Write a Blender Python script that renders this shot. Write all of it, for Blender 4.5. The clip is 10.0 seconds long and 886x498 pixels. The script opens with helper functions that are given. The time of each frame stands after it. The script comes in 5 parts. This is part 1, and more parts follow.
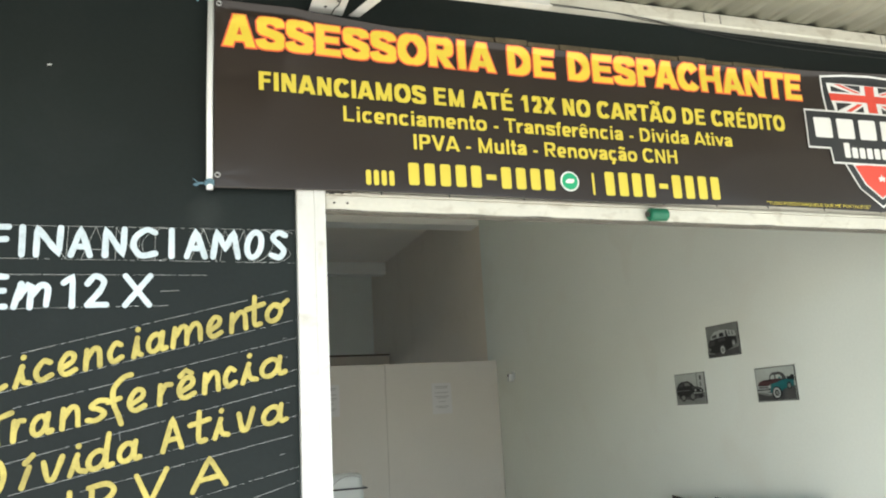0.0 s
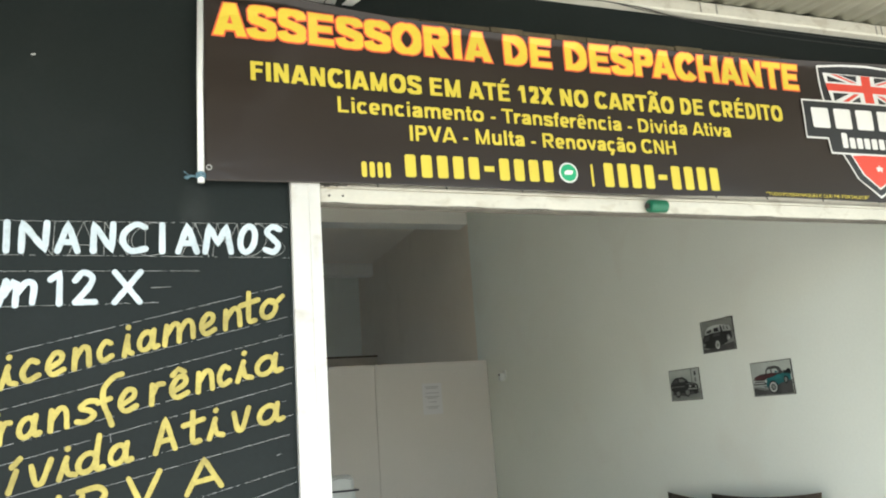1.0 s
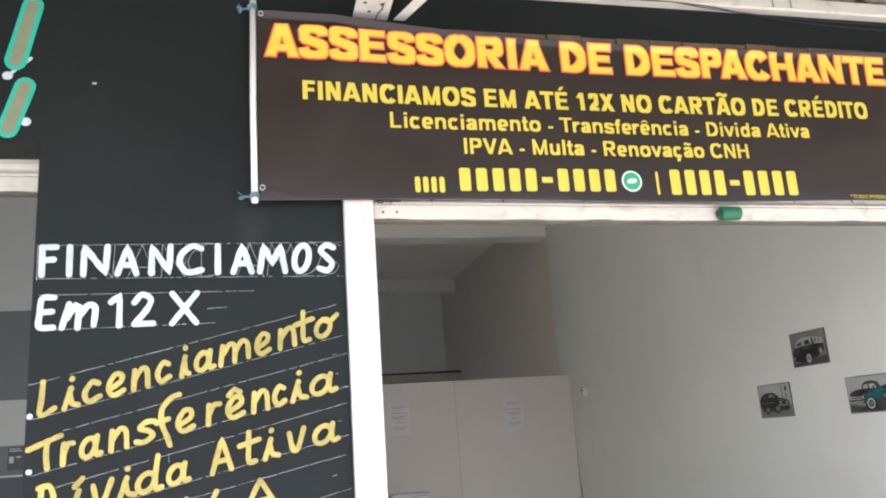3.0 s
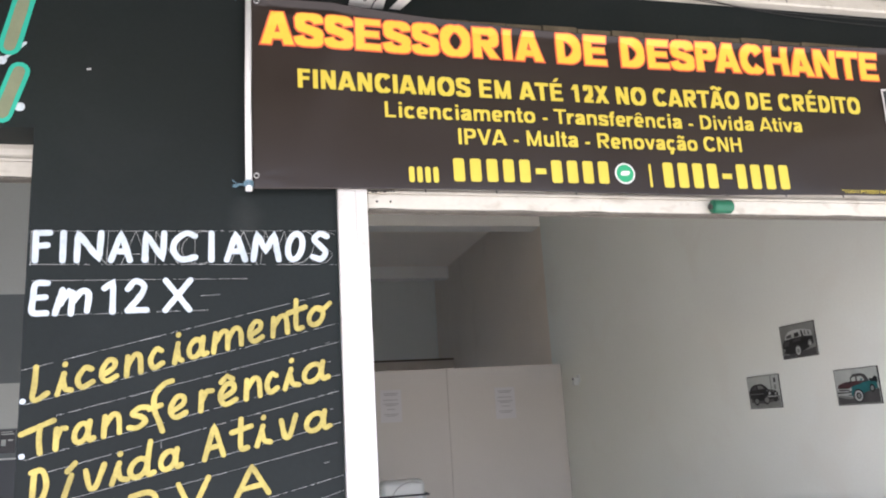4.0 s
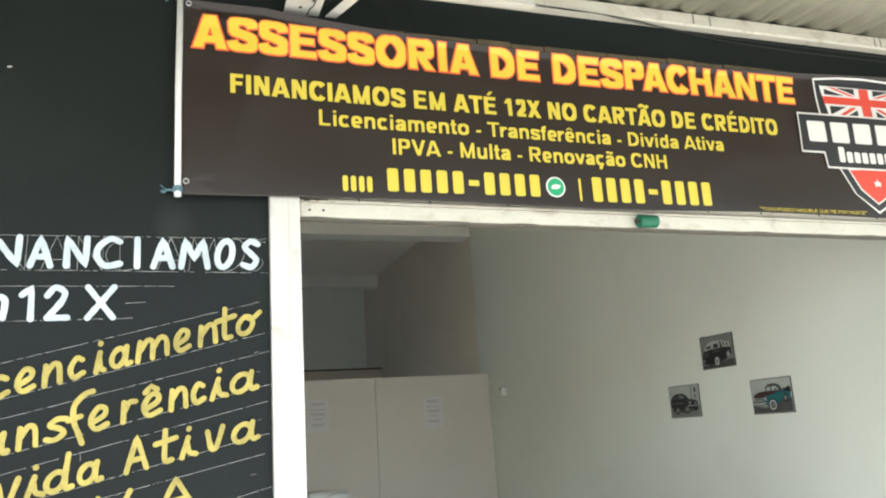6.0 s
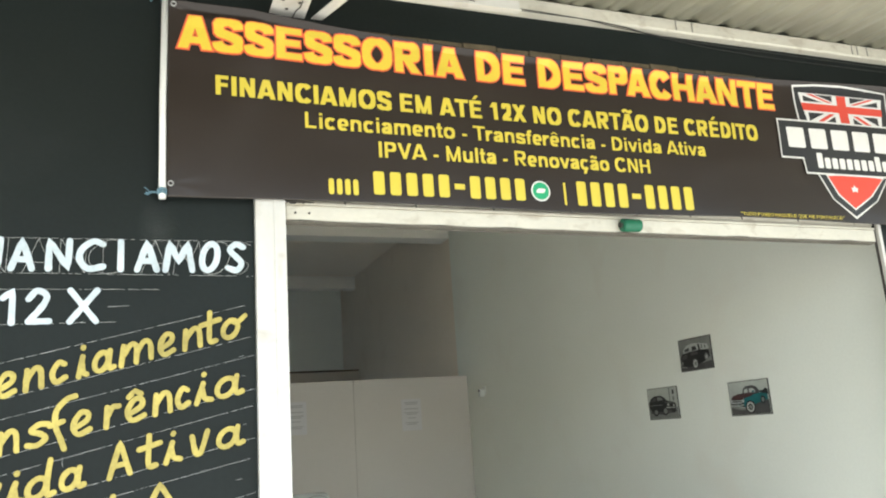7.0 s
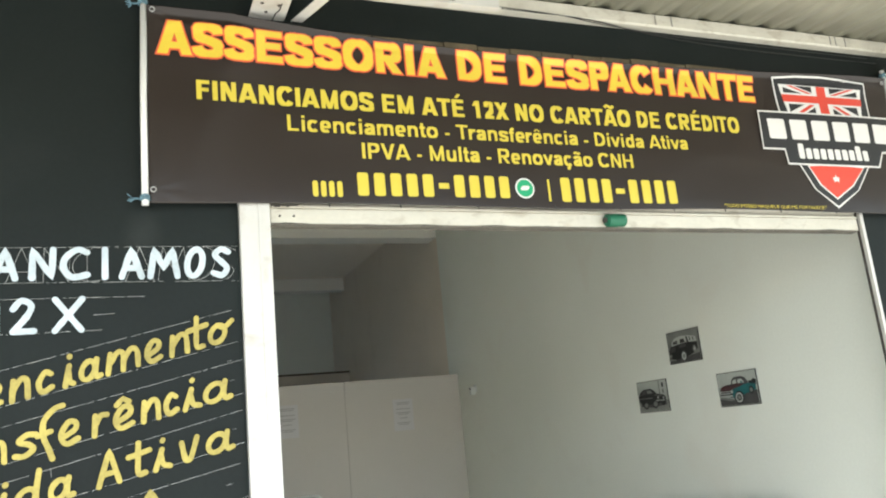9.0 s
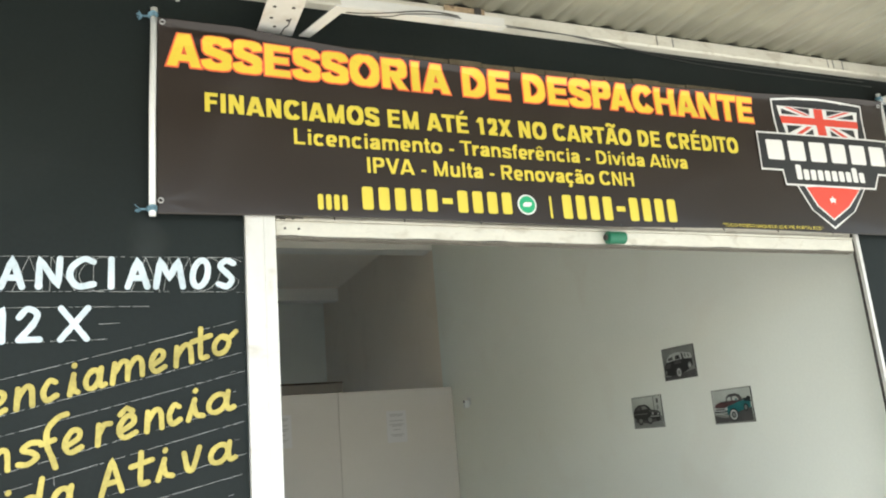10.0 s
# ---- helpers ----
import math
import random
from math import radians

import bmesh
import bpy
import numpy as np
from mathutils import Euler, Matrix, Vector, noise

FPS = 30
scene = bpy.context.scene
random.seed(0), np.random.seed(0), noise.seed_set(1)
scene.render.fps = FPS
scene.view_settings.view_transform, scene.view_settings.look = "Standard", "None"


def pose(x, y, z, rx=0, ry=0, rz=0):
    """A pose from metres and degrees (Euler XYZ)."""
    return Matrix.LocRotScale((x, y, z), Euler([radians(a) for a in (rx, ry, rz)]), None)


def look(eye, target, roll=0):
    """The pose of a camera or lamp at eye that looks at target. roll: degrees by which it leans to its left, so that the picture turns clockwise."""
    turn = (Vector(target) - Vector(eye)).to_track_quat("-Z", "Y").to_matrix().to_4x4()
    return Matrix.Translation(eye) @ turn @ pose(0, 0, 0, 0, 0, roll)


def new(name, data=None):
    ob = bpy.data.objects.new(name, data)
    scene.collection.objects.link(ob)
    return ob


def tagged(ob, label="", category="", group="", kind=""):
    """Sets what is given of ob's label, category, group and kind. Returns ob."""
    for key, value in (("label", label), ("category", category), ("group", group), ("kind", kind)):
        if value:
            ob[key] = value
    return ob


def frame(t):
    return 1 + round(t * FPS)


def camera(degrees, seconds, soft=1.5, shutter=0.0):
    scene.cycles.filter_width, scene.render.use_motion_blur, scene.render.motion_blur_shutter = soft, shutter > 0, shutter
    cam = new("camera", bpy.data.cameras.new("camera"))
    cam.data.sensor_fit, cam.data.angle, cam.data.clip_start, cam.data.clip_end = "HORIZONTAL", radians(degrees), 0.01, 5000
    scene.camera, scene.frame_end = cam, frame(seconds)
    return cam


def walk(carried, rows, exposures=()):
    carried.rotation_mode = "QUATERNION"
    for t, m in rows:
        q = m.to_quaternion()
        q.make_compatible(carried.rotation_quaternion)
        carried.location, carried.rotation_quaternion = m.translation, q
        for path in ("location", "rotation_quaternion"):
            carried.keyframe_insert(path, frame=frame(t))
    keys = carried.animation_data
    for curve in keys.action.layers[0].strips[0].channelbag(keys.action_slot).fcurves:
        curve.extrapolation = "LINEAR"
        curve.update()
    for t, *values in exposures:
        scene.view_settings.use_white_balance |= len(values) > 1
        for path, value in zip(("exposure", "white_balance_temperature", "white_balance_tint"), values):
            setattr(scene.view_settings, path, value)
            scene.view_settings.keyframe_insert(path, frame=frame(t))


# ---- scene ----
cam = camera(57.7, 10.0, soft=2.0)
PATH = [
    (0, (-0.3994, -2.5292, 1.6437), (0.2514, -0.6843, 2.0598), -3.35),
    (0.3, (-0.4249, -2.5043, 1.6454), (0.2587, -0.6692, 2.0521), -3.08),
    (0.5, (-0.4344, -2.4929, 1.641), (0.2707, -0.6649, 2.0428), -3.74),
    (0.7, (-0.431, -2.477, 1.638), (0.279, -0.646, 2.019), -3.9),
    (0.8, (-0.4293, -2.47, 1.6349), (0.2752, -0.6391, 2.0242), -4.21),
    (1, (-0.4221, -2.45, 1.631), (0.2654, -0.6191, 2.0496), -4.16),
    (1.2, (-0.3997, -2.4439, 1.637), (0.2309, -0.5998, 2.0864), -3.96),
    (1.3, (-0.387, -2.441, 1.640), (0.227, -0.594, 2.101), -4.0),
    (1.5, (-0.3685, -2.4293, 1.6396), (0.2063, -0.5672, 2.0893), -4.11),
    (1.7, (-0.349, -2.4279, 1.644), (0.1818, -0.5568, 2.1101), -3.67),
    (2, (-0.3249, -2.4252, 1.6445), (0.1694, -0.5432, 2.1069), -3.19),
    (2.2, (-0.3166, -2.4114, 1.6468), (0.1783, -0.5371, 2.1386), -3.70),
    (2.5, (-0.3043, -2.4284, 1.6523), (0.1647, -0.5378, 2.1058), -3.85),
    (2.7, (-0.303, -2.422, 1.643), (0.175, -0.537, 2.110), -4.2),
    (3.8, (-0.305, -2.437, 1.640), (0.172, -0.547, 2.091), -3.2),
    (4, (-0.3036, -2.438, 1.6467), (0.1884, -0.549, 2.0824), -3.45),
    (4.2, (-0.3047, -2.4386, 1.6458), (0.2141, -0.5561, 2.0784), -3.57),
    (4.5, (-0.3042, -2.4311, 1.6486), (0.2445, -0.563, 2.1058), -3.65),
    (4.8, (-0.3037, -2.4356, 1.6504), (0.2804, -0.5736, 2.0882), -3.81),
    (5, (-0.3058, -2.4292, 1.65), (0.3003, -0.5748, 2.0901), -3.61),
    (5.2, (-0.308, -2.4275, 1.6483), (0.3226, -0.5835, 2.0973), -3.65),
    (6.3, (-0.3282, -2.4439, 1.6497), (0.3331, -0.6095, 2.0945), -3.75),
    (6.5, (-0.3413, -2.435, 1.6469), (0.3061, -0.5948, 2.0878), -3.25),
    (6.7, (-0.3484, -2.4291, 1.6489), (0.3353, -0.6048, 2.1012), -3.12),
    (7, (-0.3497, -2.4304, 1.6591), (0.3684, -0.6178, 2.1051), -3.96),
    (7.2, (-0.3485, -2.4364, 1.657), (0.3722, -0.6261, 2.1077), -3.92),
    (7.5, (-0.3495, -2.4248, 1.6545), (0.3707, -0.6097, 2.0867), -4.23),
    (7.7, (-0.3493, -2.4234, 1.6547), (0.3751, -0.609, 2.0827), -4.19),
    (8, (-0.3476, -2.4155, 1.6535), (0.377, -0.6015, 2.0831), -4.53),
    (8.2, (-0.3427, -2.4192, 1.6522), (0.3813, -0.6069, 2.0898), -4.67),
    (8.5, (-0.3428, -2.4237, 1.6571), (0.383, -0.6135, 2.1001), -4.25),
    (8.7, (-0.3384, -2.4258, 1.6542), (0.4103, -0.6249, 2.0971), -4.85),
    (9, (-0.3423, -2.4374, 1.6584), (0.4022, -0.6344, 2.0997), -5.59),
    (9.2, (-0.34, -2.4537, 1.663), (0.4121, -0.6597, 2.128), -5.52),
    (9.3, (-0.3376, -2.4553, 1.6602), (0.4191, -0.6649, 2.1315), -5.27),
    (9.5, (-0.3391, -2.4784, 1.6642), (0.3503, -0.656, 2.1154), -5.93),
    (9.7, (-0.362, -2.4651, 1.6519), (0.307, -0.6452, 2.1423), -5.59),
    (9.8, (-0.3655, -2.4671, 1.668), (0.3347, -0.6558, 2.1467), -5.04),
    (10, (-0.3833, -2.4498, 1.667), (0.378, -0.6603, 2.1339), -4.79),
]
EXPO = [(0, 1.61, 6300, 2), (1, 1.61, 6300, 2), (2, 1.68, 6150, 9), (4.0, 1.72, 6050, 19), (4.5, 1.72, 6050, 19), (5.0, 1.70, 6130, 15), (6.4, 1.62, 6300, 3), (10, 1.62, 6300, 3)]
walk(cam, [(t, look(eye, target, roll)) for t, eye, target, roll in PATH], EXPO)


# ---- world and light ----
world = bpy.data.worlds.new("sky")
scene.world = world
world.use_nodes = True
wn = world.node_tree
sky = wn.nodes.new("ShaderNodeTexSky")
sky.sky_type = "NISHITA"
sky.sun_disc = False
SUN_ELEV, SUN_AZ = 51.0, 187.0
sky.sun_elevation, sky.sun_rotation = radians(SUN_ELEV), radians(SUN_AZ)
sky.dust_density = 3.0
wn.links.new(sky.outputs[0], wn.nodes["Background"].inputs[0])
wn.nodes["Background"].inputs[1].default_value = 0.15
sun_data = bpy.data.lights.new("sun", "SUN")
sun_data.energy, sun_data.angle, sun_data.color = 4.5, radians(0.6), (1.0, 0.96, 0.91)
sun = new("sun", sun_data)
sd = Vector((math.sin(radians(SUN_AZ)) * math.cos(radians(SUN_ELEV)), math.cos(radians(SUN_AZ)) * math.cos(radians(SUN_ELEV)), math.sin(radians(SUN_ELEV))))
sun.matrix_world = look(sd * 30, (0, 0, 0))


# ---- materials ----
def mat(name, color, rough=0.6, metal=0.0, vary=0.12, scale=3.0, fine=40.0, bump=0.1, stain=None, stain_amount=0.0, per_object=0.0, coat=0.0, stretch=(1, 1, 1), spec=0.5):
    """Painted or raw surface: two scales of tone, fine relief, optional stains."""
    m = bpy.data.materials.new(name)
    m.use_nodes = True
    n, l = m.node_tree.nodes, m.node_tree.links
    b = n["Principled BSDF"]
    b.inputs["Roughness"].default_value, b.inputs["Metallic"].default_value = rough, metal
    b.inputs["Coat Weight"].default_value, b.inputs["Coat Roughness"].default_value = coat, 0.14
    b.inputs["Specular IOR Level"].default_value = spec
    co = n.new("ShaderNodeTexCoord")
    mp = n.new("ShaderNodeMapping")
    mp.inputs["Scale"].default_value = stretch
    l.new(co.outputs["Object"], mp.inputs[0])
    big, small = n.new("ShaderNodeTexNoise"), n.new("ShaderNodeTexNoise")
    big.inputs["Scale"].default_value, big.inputs["Detail"].default_value = scale, 5
    small.inputs["Scale"].default_value, small.inputs["Detail"].default_value = fine, 4
    l.new(mp.outputs[0], big.inputs["Vector"]), l.new(mp.outputs[0], small.inputs["Vector"])
    ramp = n.new("ShaderNodeMix")
    ramp.data_type = "RGBA"
    c = Vector(color)
    ramp.inputs[6].default_value = (*(c * (1 - vary)), 1)
    ramp.inputs[7].default_value = (*(c * (1 + vary)), 1)
    add = n.new("ShaderNodeMath")
    add.operation = "MULTIPLY_ADD"
    add.inputs[1].default_value, add.inputs[2].default_value = 0.35, 0.0
    l.new(small.outputs[0], add.inputs[0])
    tone = n.new("ShaderNodeMath")
    tone.operation = "MULTIPLY_ADD"
    tone.inputs[1].default_value = 0.65
    l.new(big.outputs[0], tone.inputs[0]), l.new(add.outputs[0], tone.inputs[2])
    spread = n.new("ShaderNodeMapRange")
    spread.inputs[1].default_value, spread.inputs[2].default_value = 0.3, 0.7
    l.new(tone.outputs[0], spread.inputs[0])
    l.new(spread.outputs[0], ramp.inputs[0])
    out = ramp.outputs[2]
    if stain:
        st = n.new("ShaderNodeTexNoise")
        st.inputs["Scale"].default_value, st.inputs["Detail"].default_value, st.inputs["Distortion"].default_value = scale * 2.3, 8, 0.6
        l.new(mp.outputs[0], st.inputs["Vector"])
        lim = n.new("ShaderNodeMapRange")
        lim.inputs[1].default_value, lim.inputs[2].default_value, lim.inputs[4].default_value = 0.56, 0.72, stain_amount
        l.new(st.outputs[0], lim.inputs[0])
        mx = n.new("ShaderNodeMix")
        mx.data_type = "RGBA"
        mx.inputs[7].default_value = (*stain, 1)
        l.new(lim.outputs[0], mx.inputs[0]), l.new(out, mx.inputs[6])
        out = mx.outputs[2]
    if per_object:
        info, hs = n.new("ShaderNodeObjectInfo"), n.new("ShaderNodeHueSaturation")
        mr = n.new("ShaderNodeMapRange")
        mr.inputs[3].default_value, mr.inputs[4].default_value = 1 - per_object, 1 + per_object
        l.new(info.outputs["Random"], mr.inputs[0]), l.new(mr.outputs[0], hs.inputs["Value"]), l.new(out, hs.inputs["Color"])
        out = hs.outputs[0]
    l.new(out, b.inputs["Base Color"])
    if bump:
        bp = n.new("ShaderNodeBump")
        bp.inputs["Strength"].default_value, bp.inputs["Distance"].default_value = bump, 0.004
        l.new(small.outputs[0], bp.inputs["Height"]), l.new(bp.outputs[0], b.inputs["Normal"])
    return m


M_BLACK = mat("black_wall_paint", (0.0076, 0.0116, 0.0113), 0.6, spec=0.24, vary=0.25, scale=1.6, fine=70, bump=0.12, stain=(0.022, 0.026, 0.026), stain_amount=0.15)
M_BANNER = mat("black_vinyl", (0.0225, 0.0157, 0.0130), 0.34, spec=0.30, coat=0.35, vary=0.15, scale=2.0, fine=300, bump=0.03)
M_YELLOW = mat("yellow_print", (0.67, 0.545, 0.060), 0.42, coat=0.3, vary=0.05, scale=4, fine=200, bump=0.02)
M_GOLD = mat("golden_print", (0.77, 0.58, 0.055), 0.42, coat=0.3, vary=0.08, scale=5, fine=200, bump=0.02)
M_RED = mat("orange_red_print", (0.84, 0.15, 0.06), 0.42, coat=0.3, vary=0.05, bump=0.02)
M_LOGO_RED = mat("coral_red_print", (0.68, 0.07, 0.045), 0.42, vary=0.05, bump=0.02)
M_PRINT_WHITE = mat("white_print", (0.75, 0.75, 0.74), 0.42, vary=0.04, bump=0.02)
M_PRINT_NAVY = mat("dark_navy_print", (0.02, 0.022, 0.026), 0.42, vary=0.1, bump=0.02)
M_PRINT_GREEN = mat("green_print", (0.02, 0.36, 0.16), 0.42, vary=0.05, bump=0.02)
M_PVC = mat("white_pvc", (0.78, 0.79, 0.78), 0.35, vary=0.05, fine=60, bump=0.03, stain=(0.45, 0.43, 0.38), stain_amount=0.25)
M_TWINE = mat("blue_twine", (0.13, 0.23, 0.29), 0.8, vary=0.55, scale=90, fine=200, bump=0.2)
M_STEEL_WHITE = mat("white_enamelled_steel", (0.63, 0.62, 0.59), 0.42, vary=0.06, scale=4, fine=50, bump=0.06, stain=(0.36, 0.30, 0.23), stain_amount=0.45)
M_STEEL_WORN = mat("worn_cream_steel", (0.63, 0.605, 0.525), 0.5, vary=0.09, scale=11, fine=90, bump=0.14, stain=(0.28, 0.22, 0.15), stain_amount=0.35, stretch=(0.55, 1, 1))
M_DIRT_SHADE = mat("dark_grime_and_shade", (0.05, 0.045, 0.04), 0.8, vary=0.4, fine=90, bump=0.2)
M_ROOF = mat("galvanised_roof_sheet", (0.315, 0.31, 0.245), 0.5, vary=0.22, scale=3.2, fine=22, bump=0.06, stain=(0.30, 0.29, 0.23), stain_amount=0.7, stretch=(1.0, 0.35, 1))
M_ROOM = mat("warm_white_wall_paint", (0.800, 0.830, 0.775), 0.65, vary=0.045, scale=0.8, fine=70, bump=0.08, stain=(0.75, 0.745, 0.68), stain_amount=0.4)
# The warm tone of the rear stretch is put into this cream tint.
M_REAR = mat("cream_rear_tint", (0.81, 0.735, 0.635), 0.7, vary=0.05, scale=0.8, fine=70, bump=0.08, stain=(0.70, 0.62, 0.52), stain_amount=0.4)
M_CEIL = mat("ceiling_paint", (0.86, 0.79, 0.69), 0.75, vary=0.05, scale=0.8, fine=60, bump=0.1)
M_BEAM = mat("white_beam_paint", (0.80, 0.79, 0.74), 0.6, vary=0.04, scale=1.5, fine=60, bump=0.08)
M_PANEL = mat("beige_partition_board", (0.61, 0.59, 0.56), 0.45, vary=0.04, scale=1.2, fine=90, bump=0.03, per_object=0.03)
M_SEAM = mat("grey_seam_filler", (0.40, 0.385, 0.36), 0.7, vary=0.1, fine=60, bump=0.05)
M_PAPER = mat("printed_paper", (0.63, 0.63, 0.65), 0.7, vary=0.03, bump=0.03)
M_INK = mat("grey_ink", (0.36, 0.36, 0.38), 0.7, vary=0.1, bump=0)
M_FLOOR = mat("floor_tile", (0.80, 0.735, 0.635), 0.3, vary=0.08, scale=1.5, fine=30, bump=0.03, per_object=0.06)
M_GROUT = mat("floor_grout", (0.22, 0.21, 0.19), 0.9, vary=0.15, fine=80)
M_GROUND = mat("street_concrete", (0.39, 0.37, 0.33), 0.85, vary=0.2, scale=0.6, fine=25, bump=0.3, stain=(0.2, 0.19, 0.17), stain_amount=0.5)
M_CHALK = mat("chalk", (0.47, 0.48, 0.47), 0.9, vary=0.7, scale=30, fine=220, bump=0.2)
M_PAINT_WHITE = mat("white_brush_paint", (0.54, 0.615, 0.665), 0.5, vary=0.22, scale=16, fine=120, bump=0.15)
M_PAINT_YELLOW = mat("yellow_brush_paint", (0.43, 0.352, 0.080), 0.5, vary=0.34, scale=14, fine=120, bump=0.15)
M_PAINT_GREEN = mat("turquoise_brush_paint", (0.02, 0.42, 0.30), 0.5, vary=0.1, scale=18, fine=120, bump=0.1)
M_PAINT_OLIVE = mat("olive_brush_paint", (0.20, 0.23, 0.14), 0.5, vary=0.1, scale=18, fine=120, bump=0.1)
M_GREEN_PLASTIC = mat("green_plastic", (0.012, 0.13, 0.07), 0.35, vary=0.12, fine=60, bump=0.05)
M_CABLE = mat("black_cable", (0.02, 0.02, 0.02), 0.5, vary=0.2, bump=0.05)
M_METAL = mat("bare_metal", (0.5, 0.5, 0.5), 0.35, metal=0.9, vary=0.1, bump=0.05)
M_UNDERSIDE = mat("dark_grimy_underside", (0.13, 0.12, 0.10), 0.8, vary=0.35, scale=6, fine=60, bump=0.2)
M_RUST = mat("rusted_cream_steel", (0.36, 0.27, 0.17), 0.75, vary=0.45, scale=14, fine=80, bump=0.25, stain=(0.10, 0.06, 0.035), stain_amount=0.8)
M_BROWN = mat("brown_band_and_sill", (0.125, 0.10, 0.06), 0.75, vary=0.35, scale=9, fine=60, bump=0.3)
M_CUSHION = mat("brown_upholstery", (0.085, 0.066, 0.05), 0.7, vary=0.15, scale=6, fine=160, bump=0.3)
M_SHELL = mat("white_plastic", (0.66, 0.70, 0.70), 0.3, vary=0.03, bump=0.02)
M_DARK_PLASTIC = mat("dark_blue_black_plastic", (0.02, 0.023, 0.032), 0.4, vary=0.1, bump=0.05)
M_GREY_LIGHT = mat("light_grey_wall_paint", (0.53, 0.565, 0.55), 0.6, vary=0.05, scale=1.0, fine=60, bump=0.08)
M_GREY_DARK = mat("slate_grey_wall_paint", (0.15, 0.175, 0.185), 0.6, vary=0.06, scale=1.0, fine=60, bump=0.08)
M_GREY_DEEP = mat("deep_slate_wall_paint", (0.085, 0.095, 0.11), 0.6, vary=0.08, scale=1.0, fine=60, bump=0.08)
M_PHOTO_GREY = mat("photo_grey", (0.19, 0.20, 0.19), 0.5, vary=0.15, scale=12, fine=60, bump=0)
M_PHOTO_SKY = mat("photo_pale_grey", (0.42, 0.45, 0.42), 0.5, vary=0.1, scale=10, fine=60, bump=0)
M_PHOTO_DARK = mat("photo_black", (0.012, 0.012, 0.013), 0.5, vary=0.2, scale=12, fine=60, bump=0)
M_PHOTO_GROUND = mat("photo_dark_grey", (0.06, 0.06, 0.06), 0.5, vary=0.2, scale=14, fine=60, bump=0)
M_PHOTO_WHITE = mat("photo_white", (0.44, 0.46, 0.45), 0.5, vary=0.08, bump=0)
M_PHOTO_TEAL = mat("photo_teal", (0.012, 0.125, 0.135), 0.5, vary=0.15, scale=20, bump=0)
M_PHOTO_RED = mat("photo_maroon", (0.062, 0.022, 0.025), 0.5, vary=0.15, scale=20, bump=0)


# ---- building helpers ----
def finish(name, bm, material, smooth=False):
    me = bpy.data.meshes.new(name)
    bm.normal_update()
    bm.to_mesh(me)
    bm.free()
    me.materials.append(material)
    if smooth:
        for p in me.polygons:
            p.use_smooth = True
    return me


def part(name, bm, material, parent=None, label="", smooth=False):
    """One mesh object, under a thing or under a part."""
    ob = new(name, bm if isinstance(bm, bpy.types.Mesh) else finish(name, bm, material, smooth))
    if parent:
        ob.parent = parent
    if label:
        ob["label"] = label
    return ob


def thing(name, label, category, kind="", group="", at=(0, 0, 0)):
    ob = new(name)
    ob.empty_display_size = 0.05
    ob.location = at
    return tagged(ob, label, category, group, kind)


def box(x0, x1, y0, y1, z0, z1, bevel=0.0, bm=None, seg=2):
    bm = bm or bmesh.new()
    r = bmesh.ops.create_cube(bm, size=1, matrix=Matrix.LocRotScale(((x0 + x1) / 2, (y0 + y1) / 2, (z0 + z1) / 2), None, (x1 - x0, y1 - y0, z1 - z0)))
    if bevel:
        es = list({e for v in r["verts"] for e in v.link_edges})
        bmesh.ops.bevel(bm, geom=es, offset=bevel, segments=seg, affect="EDGES", profile=0.6)
    return bm


def tube(points, radius, sides=8, bm=None):
    """A round bar along a line of points."""
    bm = bm or bmesh.new()
    pts = [Vector(p) for p in points]
    rings = []
    for i, p in enumerate(pts):
        d = (pts[min(i + 1, len(pts) - 1)] - pts[max(i - 1, 0)]).normalized()
        u = d.cross(Vector((0, 0, 1)) if abs(d.z) < 0.9 else Vector((1, 0, 0))).normalized()
        w = d.cross(u)
        rings.append([bm.verts.new(p + radius * (math.cos(a) * u + math.sin(a) * w)) for a in [2 * math.pi * k / sides for k in range(sides)]])
    for a, b in zip(rings, rings[1:]):
        for k in range(sides):
            bm.faces.new((a[k], a[(k + 1) % sides], b[(k + 1) % sides], b[k]))
    bm.faces.new(rings[0][::-1]), bm.faces.new(rings[-1])
    return bm


def prism(outline, depth, place, bm=None):
    """A flat plate with that outline (u, v); place(u, v, d) gives the world place."""
    bm = bm or bmesh.new()
    front = [bm.verts.new(place(u, v, 0)) for u, v in outline]
    back = [bm.verts.new(place(u, v, depth)) for u, v in outline]
    bm.faces.new(front), bm.faces.new(back[::-1])
    k = len(front)
    for i in range(k):
        bm.faces.new((front[(i + 1) % k], front[i], back[i], back[(i + 1) % k]))
    return bm


def rounded(u0, u1, v0, v1, r, n=5, slant=0.0):
    """Outline of a rounded rectangle, leaning by slant."""
    out = []
    for cu, cv, a0 in ((u1 - r, v1 - r, 0), (u0 + r, v1 - r, 90), (u0 + r, v0 + r, 180), (u1 - r, v0 + r, 270)):
        for k in range(n + 1):
            a = radians(a0 + 90 * k / n)
            u, v = cu + r * math.cos(a), cv + r * math.sin(a)
            out.append((u + slant * (v - (v0 + v1) / 2), v))
    return out


def smooth_line(pts, steps=7):
    """Catmull-Rom through a few points."""
    p = [Vector(a) for a in pts]
    p = [2 * p[0] - p[1]] + p + [2 * p[-1] - p[-2]]
    out = []
    for i in range(1, len(p) - 2):
        for k in range(steps):
            t = k / steps
            out.append(0.5 * ((2 * p[i]) + (p[i + 1] - p[i - 1]) * t + (2 * p[i - 1] - 5 * p[i] + 4 * p[i + 1] - p[i + 2]) * t * t + (3 * p[i] - p[i - 1] - 3 * p[i + 1] + p[i + 2]) * t ** 3))
    out.append(p[-2])
    return out


